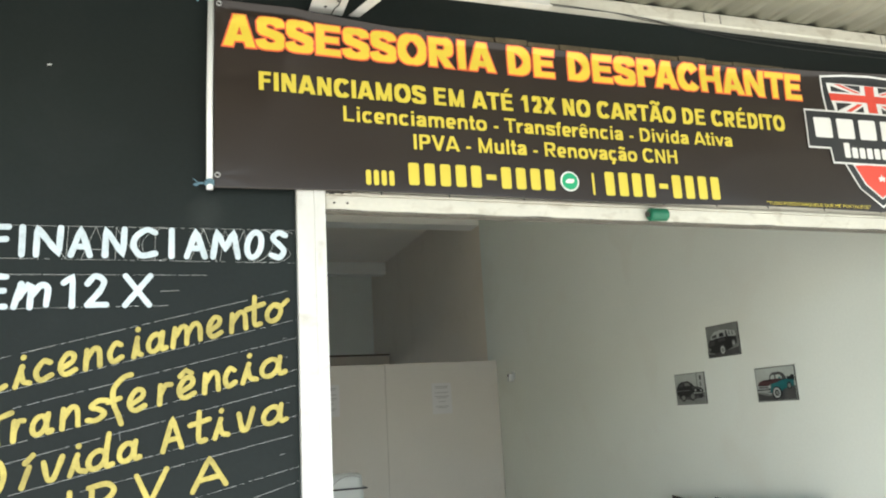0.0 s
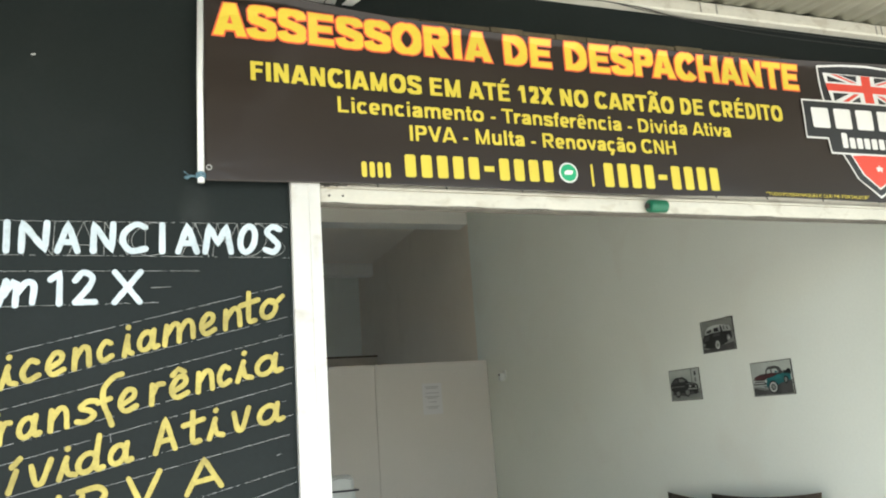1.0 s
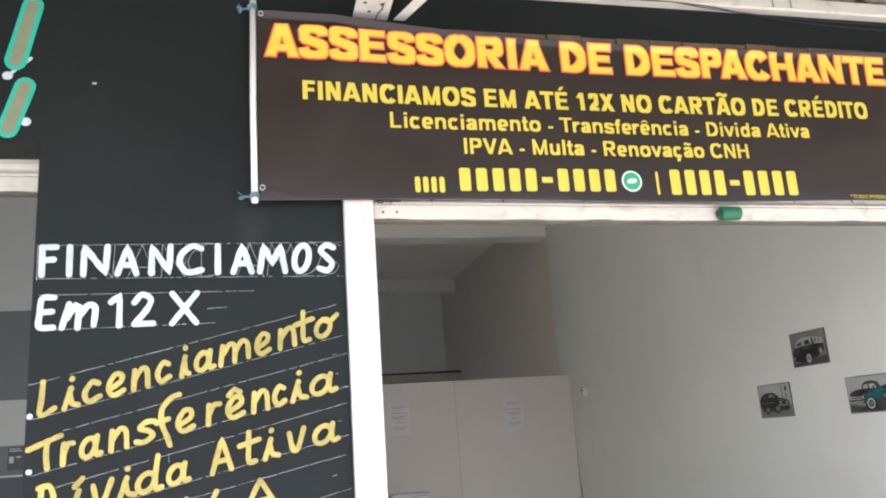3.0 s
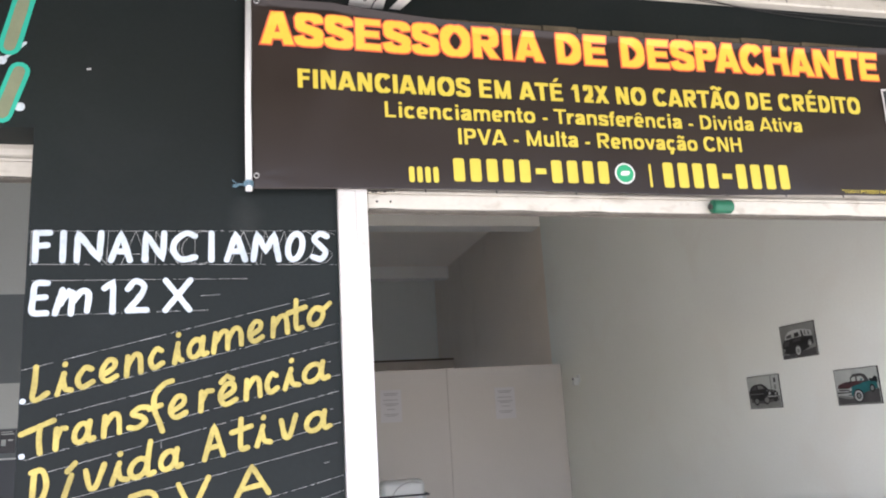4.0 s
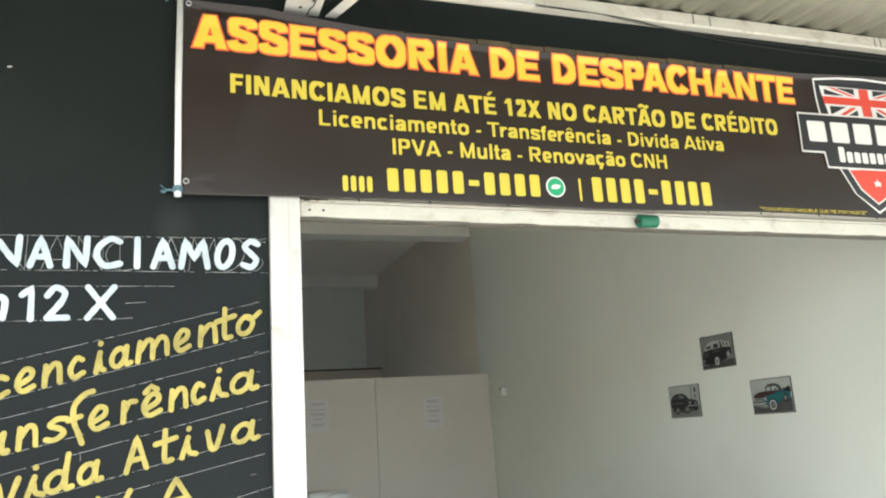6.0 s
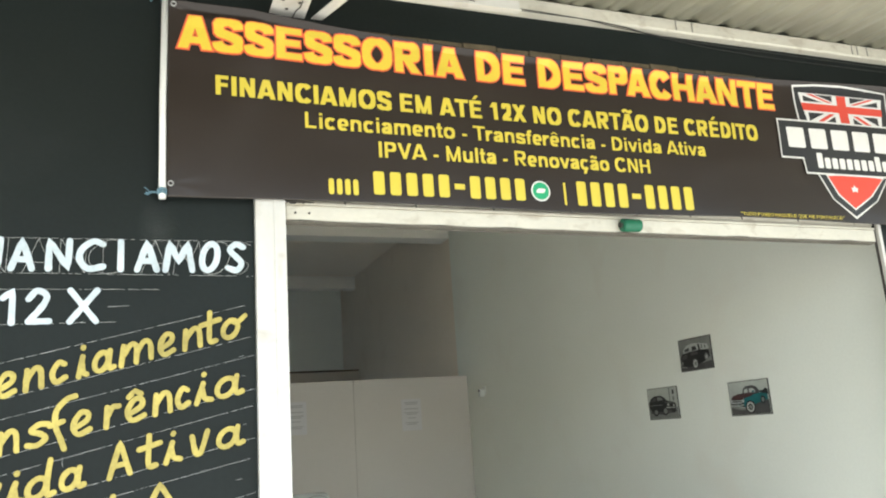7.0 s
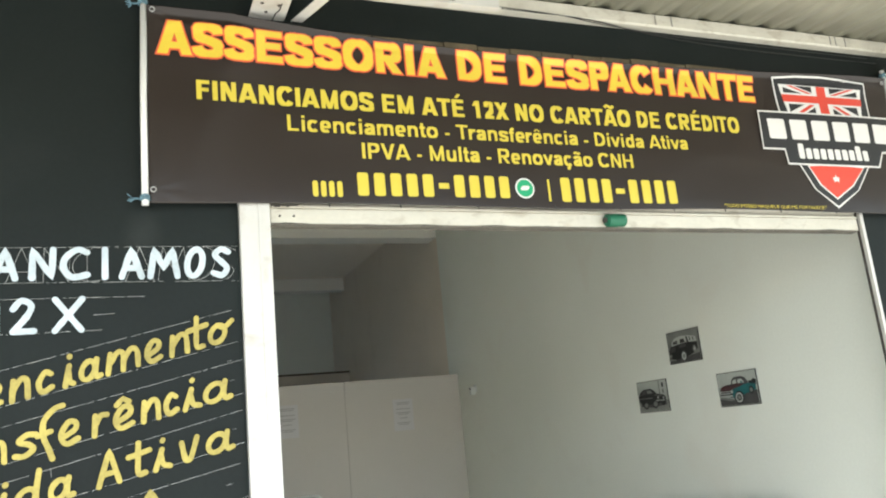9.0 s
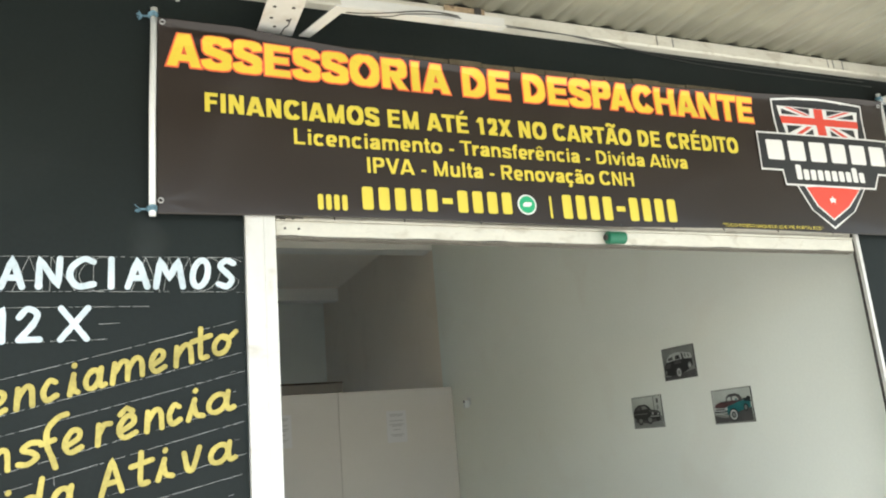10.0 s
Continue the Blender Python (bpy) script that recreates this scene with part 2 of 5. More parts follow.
def ribbon(bm, pts, width, place, lift, climb=0.00035):
    """A flat brush stroke with round ends, slightly uneven, laid on a surface."""
    pts = [Vector(p) for p in pts]
    dense = [pts[0]]
    for a, b in zip(pts, pts[1:]):
        k = max(1, int((b - a).length / (width * 0.8)))
        dense += [a.lerp(b, (j + 1) / k) for j in range(k)]
    pts = dense
    L, R = [], []
    for i, p in enumerate(pts):
        d = pts[min(i + 1, len(pts) - 1)] - pts[max(i - 1, 0)]
        d = d.normalized() if d.length > 1e-9 else Vector((1, 0))
        nrm = Vector((-d.y, d.x))
        h = width / 2 * (1 + 0.16 * noise.noise(Vector((p.x * 60, p.y * 60, lift * 900))))
        up = lift + climb * i / len(pts)
        L.append(bm.verts.new(place(*(p + nrm * h), up)))
        R.append(bm.verts.new(place(*(p - nrm * h), up)))
    for i in range(len(pts) - 1):
        bm.faces.new((L[i], L[i + 1], R[i + 1], R[i]))
    for p, q, sgn, l, r, up in ((pts[0], pts[1], -1, L[0], R[0], lift), (pts[-1], pts[-2], -1, R[-1], L[-1], lift + climb)):
        d = (q - p).normalized() * sgn
        nrm = Vector((-d.y, d.x))
        fan = [bm.verts.new(place(*(p + width / 2 * (math.sin(a) * d - math.cos(a) * nrm)), up)) for a in [math.pi * k / 6 for k in range(1, 6)]]
        bm.faces.new([l] + fan + [r])


# hand lettering: each letter is a few strokes in a box one capital high
GLYPH = {}


def glyph(ch, width, *strokes):
    GLYPH[ch] = (width, strokes)


def oval(cx, cy, rx, ry, lean=0.1):
    return [(cx + rx * math.cos(a) + lean * ry * math.sin(a), cy + ry * math.sin(a)) for a in [math.pi * (0.35 + 2 * k / 18) for k in range(19)]]


glyph("F", 0.50, [(0.06, 0), (0.05, 1)], [(0.05, 0.99), (0.52, 1.0)], [(0.05, 0.52), (0.45, 0.55)])
glyph("I", 0.14, [(0.07, 0), (0.07, 1)])
glyph("N", 0.62, [(0.04, 0), (0.05, 1), (0.55, 0.02), (0.58, 1)])
glyph("A", 0.68, [(0.02, 0), (0.34, 1), (0.66, 0)], [(0.14, 0.32), (0.54, 0.32)])
glyph("C", 0.58, smooth_line([(0.57, 0.9), (0.36, 1), (0.1, 0.72), (0.05, 0.35), (0.24, 0.02), (0.58, 0.1)]))
glyph("M", 0.78, [(0.02, 0), (0.14, 1), (0.39, 0.3), (0.64, 1), (0.77, 0)])
glyph("O", 0.55, oval(0.28, 0.5, 0.23, 0.5, 0.14))
glyph("S", 0.52, smooth_line([(0.52, 0.9), (0.28, 1), (0.08, 0.78), (0.28, 0.53), (0.46, 0.28), (0.3, 0.02), (0.02, 0.1)]))
glyph("E", 0.5, smooth_line([(0.5, 1), (0.12, 0.97), (0.06, 0.5), (0.06, 0.06), (0.5, 0.02)]), [(0.06, 0.52), (0.45, 0.54)])
glyph("m", 0.66, [(0.04, 0), (0.08, 0.58)], smooth_line([(0.08, 0.3), (0.22, 0.58), (0.33, 0.48), (0.33, 0.0)]), smooth_line([(0.34, 0.3), (0.48, 0.58), (0.6, 0.46), (0.62, 0.02)]))
glyph("w", 0.72, [(0.03, 0), (0.16, 0.76)], [(0.12, 0.3), (0.3, 0.74), (0.36, 0.68), (0.34, -0.02)], smooth_line([(0.36, 0.34), (0.54, 0.7), (0.68, 0.6), (0.66, 0.06)]))
glyph("1", 0.34, [(0.02, 0.78), (0.22, 1), (0.22, 0)])
glyph("2", 0.56, smooth_line([(0.04, 0.74), (0.24, 1), (0.48, 0.84), (0.38, 0.5), (0.05, 0.03)]), [(0.05, 0.03), (0.56, 0.03)])
glyph("X", 0.6, [(0.02, 1), (0.58, 0)], [(0.6, 1), (0.02, 0)])
glyph("L", 0.5, smooth_line([(0.12, 1), (0.09, 0.45), (0.05, 0.1), (0.18, 0.0), (0.5, 0.12)]))
glyph("i", 0.34, [(0.17, 0.58), (0.03, 0.0)], smooth_line([(0.14, 0.44), (0.2, 0.12), (0.34, 0.02)]), [(0.18, 0.84), (0.19, 0.86)])
glyph("c", 0.42, smooth_line([(0.38, 0.5), (0.22, 0.58), (0.06, 0.3), (0.16, 0.02), (0.42, 0.1)]))
glyph("e", 0.42, smooth_line([(0.04, 0.2), (0.34, 0.36), (0.36, 0.56), (0.2, 0.62), (0.05, 0.36), (0.08, 0.1), (0.2, 0.0), (0.42, 0.08)]))
glyph("n", 0.44, [(0.05, 0), (0.07, 0.58)], smooth_line([(0.07, 0.3), (0.24, 0.58), (0.37, 0.48), (0.4, 0.0)]))
glyph("a", 0.48, oval(0.2, 0.28, 0.16, 0.27), smooth_line([(0.4, 0.56), (0.37, 0.25), (0.4, 0.02), (0.5, 0.04)]))
glyph("t", 0.42, smooth_line([(0.2, 0.98), (0.19, 0.5), (0.2, 0.06), (0.34, 0.03)]), [(0.0, 0.62), (0.42, 0.68)])
glyph("o", 0.44, oval(0.2, 0.28, 0.18, 0.27))
glyph("q", 0.56, oval(0.2, 0.28, 0.18, 0.27), smooth_line([(0.2, 0.56), (0.36, 0.44), (0.56, 0.6)]))
glyph("T", 0.7, smooth_line([(0.4, 0.8), (0.39, 0.4), (0.42, 0.0)]), [(0.02, 0.68), (0.68, 0.86)])
glyph("r", 0.36, [(0.06, 0), (0.08, 0.58)], smooth_line([(0.08, 0.3), (0.2, 0.54), (0.36, 0.54)]))
glyph("s", 0.38, smooth_line([(0.36, 0.54), (0.2, 0.58), (0.08, 0.44), (0.24, 0.3), (0.32, 0.14), (0.18, 0.0), (0.02, 0.06)]))
glyph("f", 0.5, smooth_line([(0.5, 1.16), (0.32, 1.12), (0.12, 0.84), (0.12, 0.4), (0.22, 0.02), (0.3, -0.3)]), [(0.0, 0.46), (0.26, 0.5)])
glyph("ê", 0.42, *GLYPH["e"][1], [(0.06, 0.72), (0.2, 0.88), (0.34, 0.74)])
glyph("í", 0.24, GLYPH["i"][1][0], [(0.08, 0.72), (0.24, 0.92)])
glyph("v", 0.46, smooth_line([(0.03, 0.6), (0.12, 0.1), (0.22, 0.02), (0.3, 0.14), (0.45, 0.66)]))
glyph("d", 0.5, oval(0.2, 0.28, 0.16, 0.27), smooth_line([(0.42, 1.0), (0.38, 0.5), (0.38, 0.04), (0.5, 0.03)]))
glyph("D", 0.54, [(0.1, 0.98), (0.06, 0.02)], smooth_line([(0.0, 0.96), (0.36, 0.94), (0.52, 0.5), (0.36, 0.08), (0.0, 0.02)]))
glyph("V", 0.6, [(0.02, 1), (0.28, 0.0), (0.6, 1)])
glyph("P", 0.5, [(0.06, 0), (0.06, 1)], smooth_line([(0.0, 1.0), (0.34, 1.0), (0.48, 0.74), (0.32, 0.48), (0.06, 0.46)]))
glyph(".", 0.2, [(0.1, 0.04), (0.11, 0.05)])
glyph(" ", 0.3)


def hand_word(text, spans, line, height, width, place):
    """A word in brush strokes: from-to of each letter along the wall, on the sloping line z = a + b x."""
    bm = bmesh.new()
    lift = 0.001
    for k, ch in enumerate(text):
        a, b = spans[2 * k] + width / 2, spans[2 * k + 1] - width / 2
        w, strokes = GLYPH[ch]
        lo = min(u for st in strokes for u, v in st)
        hi = max(max(u for st in strokes for u, v in st), lo + 0.02)
        for st in strokes:
            pts = []
            for u, v in st:
                x = a + (u - lo) / (hi - lo) * max(b - a, 0.001)
                pts.append((x, line[0] + line[1] * x + v * (height - width) + width / 2))
            ribbon(bm, pts, width, place, lift)
            lift += 0.0004
    return bm


def on_plane(y):
    return lambda u, v, d: Vector((u, y - d, v))


class Block:
    """Pieces of one printed sans-serif letter, w wide and h high, with stems and bars of given thickness."""

    def __init__(self, w, h, stem, bar, grow=0.0):
        self.w, self.h, self.s, self.t, self.g, self.quads = w, h, stem / 2, bar / 2, grow, []
        self.x = h * 0.73

    def strip(self, left, right):
        self.quads.append([(left[k], left[k + 1], right[k + 1], right[k]) for k in range(len(left) - 1)])

    def stem(self, x, y0=0.0, y1=None, half=None):
        h, g = half or self.s, self.g
        y1 = self.h if y1 is None else y1
        ys = [y0 - g + (y1 - y0 + 2 * g) * k / 6 for k in range(7)]
        self.strip([(x - h - g, y) for y in ys], [(x + h + g, y) for y in ys])

    def bar(self, x0, x1, y):
        g = self.g
        xs = [x0 - g + (x1 - x0 + 2 * g) * k / 3 for k in range(4)]
        self.strip([(x, y - self.t - g) for x in xs], [(x, y + self.t + g) for x in xs])

    def slant(self, x0, y0, x1, y1, k=1.08):
        """A sloping stroke whose ends are cut level."""
        if y0 > y1:
            x0, y0, x1, y1 = x1, y1, x0, y0
        h = self.s * k + self.g * 1.15
        f = self.g / (y1 - y0)
        pts = [(x0 + (x1 - x0) * q, y0 + (y1 - y0) * q) for q in [-f + (1 + 2 * f) * n / 6 for n in range(7)]]
        self.strip([(x - h, y) for x, y in pts], [(x + h, y) for x, y in pts])

    def curve(self, pts, loop=False):
        pts = [Vector(p) for p in pts]
        if not loop and self.g:
            pts = [pts[0] + (pts[0] - pts[1]).normalized() * self.g] + pts[1:-1] + [pts[-1] + (pts[-1] - pts[-2]).normalized() * self.g]
        n = len(pts)
        left, right = [], []
        for k, p in enumerate(pts):
            d = (pts[(k + 1) % n] - pts[k - 1]) if loop else pts[min(k + 1, n - 1)] - pts[max(k - 1, 0)]
            d.normalize()
            r = abs(d.y) * self.s + abs(d.x) * self.t + self.g
            left.append((p.x - d.y * r, p.y + d.x * r)), right.append((p.x + d.y * r, p.y - d.x * r))
        if loop:
            left.append(left[0]), right.append(right[0])
        self.strip(left, right)

    def arc(self, cx, cy, rx, ry, a0, a1, n=16):
        """Part of a slightly squared oval, in degrees."""
        out = []
        for k in range(n + 1):
            a = radians(a0 + (a1 - a0) * k / n)
            c, q = math.cos(a), math.sin(a)
            out.append((cx + rx * math.copysign(abs(c) ** 0.88, c), cy + ry * math.copysign(abs(q) ** 0.88, q)))
        return out

    def bowl(self, y0, y1, x0=0.0, right=None):
        """The belly of D, P and R: two level arms and a round end."""
        r = self.w - self.s if right is None else right
        m, ry = (y0 + y1) / 2, (y1 - y0) / 2 - self.t
        rx = min(ry * 1.05, (r - x0) * 0.62)
        self.curve([(x0 + self.s, y1 - self.t)] + self.arc(r - rx, m, rx, ry, 90, -90, 14) + [(x0 + self.s, y0 + self.t)])

    def ring(self, y1):
        self.curve(self.arc(self.w / 2, y1 / 2, self.w / 2 - self.s, y1 / 2 - self.t + 0.012 * self.h, 0, 345, 23), True)

    def ess(self, y1):
        w, s, t = self.w, self.s, self.t
        self.curve([(p.x, p.y) for p in smooth_line([(w - s * 0.9, y1 * 0.72), (w * 0.80, y1 * 0.90 - t * 0.5), (w * 0.5, y1 - t + 0.01 * y1), (w * 0.2, y1 * 0.90 - t * 0.4), (s * 1.15, y1 * 0.73), (w * 0.24, y1 * 0.585),
                                                     (w * 0.55, y1 * 0.50), (w * 0.82, y1 * 0.40), (w - s, y1 * 0.265), (w * 0.81, y1 * 0.09 + t * 0.5), (w * 0.5, t - 0.01 * y1), (w * 0.2, y1 * 0.09 + t * 0.6), (s * 0.8, y1 * 0.29)], 3)])

    def arch(self, x0, x1, y1):
        """From a left stem over to a right one."""
        self.stem(x1, 0, y1 * 0.62)
        m, rx = (x0 + x1) / 2, (x1 - x0) / 2
        self.curve(self.arc(m, y1 * 0.60, rx, y1 * 0.40 - self.t + 0.01 * self.h, 180, 0, 12))

    def hat(self, mark):
        w, h, x = self.w, self.h, self.x
        if mark == "acute":
            self.slant(w * 0.40, h * 1.08, w * 0.66, h * 1.30, 0.8)
        elif mark == "circumflex":
            self.slant(w * 0.20, x + 0.1 * h, w * 0.5, x + 0.28 * h, 0.7), self.slant(w * 0.80, x + 0.1 * h, w * 0.5, x + 0.28 * h, 0.7)
        else:
            y, z = (h * 1.16, 0.07 * h) if mark == "TILDE" else (x + 0.19 * h, 0.06 * h)
            keep, self.t, self.s = (self.t, self.s), self.t * 0.62, self.s * 0.62
            self.curve([(p.x, p.y) for p in smooth_line([(w * 0.18, y - z), (w * 0.34, y + z), (w * 0.52, y), (w * 0.68, y - z), (w * 0.84, y + z)], 3)])
            self.t, self.s = keep

    def draw(self, ch):
        w, h, s, t, x = self.w, self.h, self.s, self.t, self.x
        if ch in "AÃ":
            self.slant(s * 1.08, 0, w / 2 - s * 0.25, h), self.slant(w - s * 1.08, 0, w / 2 + s * 0.25, h), self.bar(w * 0.27, w * 0.73, h * 0.17 + t)
            if ch == "Ã":
                self.hat("TILDE")
        elif ch in "EÉF":
            self.stem(s), self.bar(s, w, h - t), self.bar(s, w * 0.93, h * 0.52)
            if ch != "F":
                self.bar(s, w, t)
            if ch == "É":
                self.hat("acute")
        elif ch == "L":
            self.stem(s), self.bar(s, w, t)
        elif ch == "T":
            self.stem(w / 2), self.bar(0, w, h - t)
        elif ch in "Il":
            self.stem(w / 2)
        elif ch == "H":
            self.stem(s), self.stem(w - s), self.bar(s, w - s, h * 0.53)
        elif ch == "N":
            self.stem(s, half=s * 0.94), self.stem(w - s, half=s * 0.94), self.slant(s * 1.15, h, w - s * 1.15, 0, 1.12)
        elif ch == "M":
            self.stem(s, half=s * 0.92), self.stem(w - s, half=s * 0.92), self.slant(s, h, w / 2, 0, 0.88), self.slant(w - s, h, w / 2, 0, 0.88)
        elif ch == "D":
            self.stem(s), self.bowl(0, h)
        elif ch in "PR":
            self.stem(s), self.bowl(h * 0.40, h)
            if ch == "R":
                self.slant(w * 0.50, h * 0.42, w - s * 1.15, 0, 1.15)
        elif ch == "O":
            self.ring(h)
        elif ch == "C":
            self.curve(self.arc(w * 0.52, h / 2, w * 0.52 - s, h / 2 - t + 0.012 * h, 36, 324, 22))
        elif ch == "S":
            self.ess(h)
        elif ch in "Vv":
            y = h if ch == "V" else x
            self.slant(s * 1.08, y, w / 2, 0), self.slant(w - s * 1.08, y, w / 2, 0)
        elif ch == "X":
            self.slant(s * 1.2, 0, w - s * 1.3, h, 1.18), self.slant(s * 1.3, h, w - s * 1.2, 0, 1.18)
        elif ch == "1":
            self.stem(w - s), self.slant(s * 0.9, h * 0.70, w - s * 1.3, h * 0.99, 0.9)
        elif ch == "2":
            self.bar(0, w, t)
            self.curve([(p.x, p.y) for p in smooth_line([(s, h * 0.68), (w * 0.24, h * 0.90 - t * 0.4), (w * 0.5, h - t), (w * 0.80, h * 0.89 - t * 0.3), (w - s, h * 0.70), (w * 0.76, h * 0.46), (w * 0.42, h * 0.26), (w * 0.22, t)], 3)])
        elif ch == "-":
            self.bar(0, w, h * 0.30)
        elif ch == "i":
            self.stem(w / 2, 0, x), self.stem(w / 2, h - 2 * t, h)
        elif ch in "oõ":
            self.ring(x)
        elif ch in "cç":
            self.curve(self.arc(w * 0.52, x / 2, w * 0.52 - s, x / 2 - t + 0.01 * h, 42, 318, 18))
            if ch == "ç":
                self.curve([(w * 0.52, 0), (w * 0.60, -h * 0.09), (w * 0.52, -h * 0.19), (w * 0.32, -h * 0.20)])
        elif ch in "eê":
            self.curve(self.arc(w * 0.5, x / 2, w * 0.5 - s, x / 2 - t + 0.01 * h, -8, 312, 22)), self.bar(s, w - s * 0.6, x * 0.47)
            if ch == "ê":
                self.hat("circumflex")
        elif ch in "aã":
            self.stem(w - s * 1.1, 0, x * 0.66)
            self.curve([(s * 1.1, x * 0.70)] + self.arc(w * 0.49, x * 0.62, w * 0.49 - s * 1.1, x * 0.38 - t, 150, 0, 10))
            self.curve([(w - s * 1.3, x * 0.55), (w * 0.5, x * 0.52)] + self.arc(w * 0.42, x * 0.27, w * 0.42 - s, x * 0.27 - t, 120, 330, 10) + [(w - s * 1.3, x * 0.34)])
            if ch == "ã":
                self.hat("tilde")
        elif ch == "d":
            self.stem(w - s), self.curve(self.arc(w * 0.5, x / 2, w * 0.5 - s, x / 2 - t + 0.01 * h, 0, 345, 21), True)
        elif ch == "n":
            self.stem(s, 0, x), self.arch(s, w - s, x)
        elif ch == "m":
            self.stem(s, 0, x), self.arch(s, w / 2, x), self.arch(w / 2, w - s, x)
        elif ch == "u":
            self.stem(w - s, 0, x), self.stem(s, x * 0.38, x), self.curve(self.arc(w / 2, x * 0.40, w / 2 - s, x * 0.40 - t + 0.01 * h, 180, 360, 12))
        elif ch == "r":
            self.stem(s, 0, x), self.curve([(s, x * 0.55), (w * 0.5, x * 0.86), (w, x - t)])
        elif ch == "s":
            self.ess(x)
        elif ch == "t":
            self.stem(w * 0.45, h * 0.18, h * 0.96), self.bar(0, w * 0.96, x - t), self.curve([(w * 0.45, h * 0.22), (w * 0.52, t * 1.3), (w * 0.72, t), (w, t * 1.1)])
        elif ch == "f":
            self.stem(w * 0.45, 0, h * 0.78), self.bar(0, w * 0.92, x - t), self.curve([(w * 0.45, h * 0.74), (w * 0.50, h - t * 1.8), (w * 0.72, h - t), (w, h - t * 1.2)])
        return self.quads


SMALL_LETTERS = {}


def letter_shape(ch):
    """Flat points and faces of one letter of the built-in font, capitals one high, for the tiny line."""
    if ch not in SMALL_LETTERS:
        made = []
        for text in (ch, "E"):
            cu = bpy.data.curves.new("lettering", "FONT")
            cu.body, cu.size, cu.resolution_u = text, 1.0, 4
            ob = bpy.data.objects.new("lettering", cu)
            made.append(bpy.data.meshes.new_from_object(ob))
            bpy.data.objects.remove(ob)
        me, ref = made
        lo, hi = min(v.co.y for v in ref.vertices), max(v.co.y for v in ref.vertices)
        xa, xb = min(v.co.x for v in me.vertices), max(v.co.x for v in me.vertices)
        SMALL_LETTERS[ch] = ([((v.co.x - xa) / (xb - xa), (v.co.y - lo) / (hi - lo)) for v in me.vertices], [tuple(p.vertices) for p in me.polygons])
        bpy.data.meshes.remove(me), bpy.data.meshes.remove(ref)
    return SMALL_LETTERS[ch]


def cell_width(ch, heavy):
    """Advance of a letter in a bold or an extra heavy grotesque."""
    ch = {"Ã": "A", "É": "E", "ê": "e", "ã": "a", "ç": "c"}.get(ch, ch)
    if heavy:
        return 0.333 if ch == " " else 0.389 if ch == "I" else 0.833 if ch in "OHN" else 0.722 if ch in "SEPT" else 0.778
    if ch in " Iil":
        return 0.278
    if ch in "-rtf":
        return 0.389 if ch == "r" else 0.333
    if ch.isdigit() or ch in "acesvxy":
        return 0.556
    return 0.833 if ch == "M" else 0.889 if ch == "m" else 0.778 if ch in "OQG" else 0.667 if ch in "ESPVXY" else 0.611 if ch in "FLTZ" or ch.islower() else 0.474 if ch == '"' else 0.722


def panel_with_hole(x0, x1, z0, z1, hx0, hx1, hz0, hz1, y0, y1):
    """A wall slab with one opening through it."""
    bm = bmesh.new()
    for a in ((x0, hx0, z0, z1), (hx1, x1, z0, z1), (hx0, hx1, hz1, z1), (hx0, hx1, z0, hz0)):
        if a[1] - a[0] > 1e-4 and a[3] - a[2] > 1e-4:
            box(a[0], a[1], y0, y1, a[2], a[3], bm=bm)
    return bm


# ---- ground, floor, walls, ceilings ----
GF = 0.03           # facade wall face
XR = 2.785          # inner face of the room's side wall
ZC = 4.06           # ceiling
bm = bmesh.new()
for gx in range(-8, 8):
    for gy in range(-8, 8):
        s = lambda k: math.copysign(abs(k) ** 3.2, k)
        bm.faces.new([bm.verts.new((s(a) * 0.6, s(b) * 0.6, -0.02)) for a, b in ((gx, gy), (gx + 1, gy), (gx + 1, gy + 1), (gx, gy + 1))])
bmesh.ops.remove_doubles(bm, verts=bm.verts, dist=1e-4)
tagged(part("ground", bm, M_GROUND), "grey stained concrete pavement and street", "ground", kind="structure")

floor = tagged(part("floor", box(-3.8, XR, 0.0, 11.0, -0.015, 0.0), M_GROUT), "light beige square floor tiles with grey grout", "floor", kind="structure")

# black facade: pillar, lintels and the piece past the opening
wall_front = thing("wall_front", "matt black painted shop front wall with hand lettering", "wall", "structure")
part("pillar", box(-0.893, -0.002, GF, 0.22, 0, 2.590), M_BLACK, wall_front)
part("upper_wall", box(-3.8, XR + 0.20, GF, 0.22, 2.590, 4.3), M_BLACK, wall_front)
part("lintel", box(-0.002, 2.66, GF + 0.05, 0.22, 2.42, 2.590), M_BLACK, wall_front)
part("end_pier", box(2.652, 3.6, GF, 0.055, 0, 2.590), M_BLACK, wall_front)
part("far_pier", box(-4.4, -3.8, GF, 0.22, 0, 4.3), M_BLACK, wall_front)
part("far_upper_wall", box(XR + 0.20, 3.6, GF, 0.22, 2.590, 4.3), M_BLACK, wall_front)

tagged(part("wall_east", box(XR, XR + 0.15, 0.057, 5.30, 0, ZC), M_ROOM), "warm white painted plaster side wall, slightly scuffed", "wall", kind="structure")
tagged(part("wall_east_rear", box(XR, XR + 0.15, 5.30, 11.0, 0, ZC), M_REAR), "warmer cream rear stretch of the side wall, in shade", "wall", kind="structure")
tagged(part("wall_between", box(-0.75, -0.6, 0.22, 11.0, 0, ZC), M_ROOM), "warm white painted dividing wall between two shops", "wall", kind="structure")
# The low opening is unseen, added to let daylight into the rear.
tagged(part("wall_back", panel_with_hole(-3.8, XR, 0, ZC, 0.1, 2.4, 0.0, 2.1, 10.1, 10.25), M_ROOM), "plain painted back wall in shade, with an added unseen opening", "wall", kind="structure")
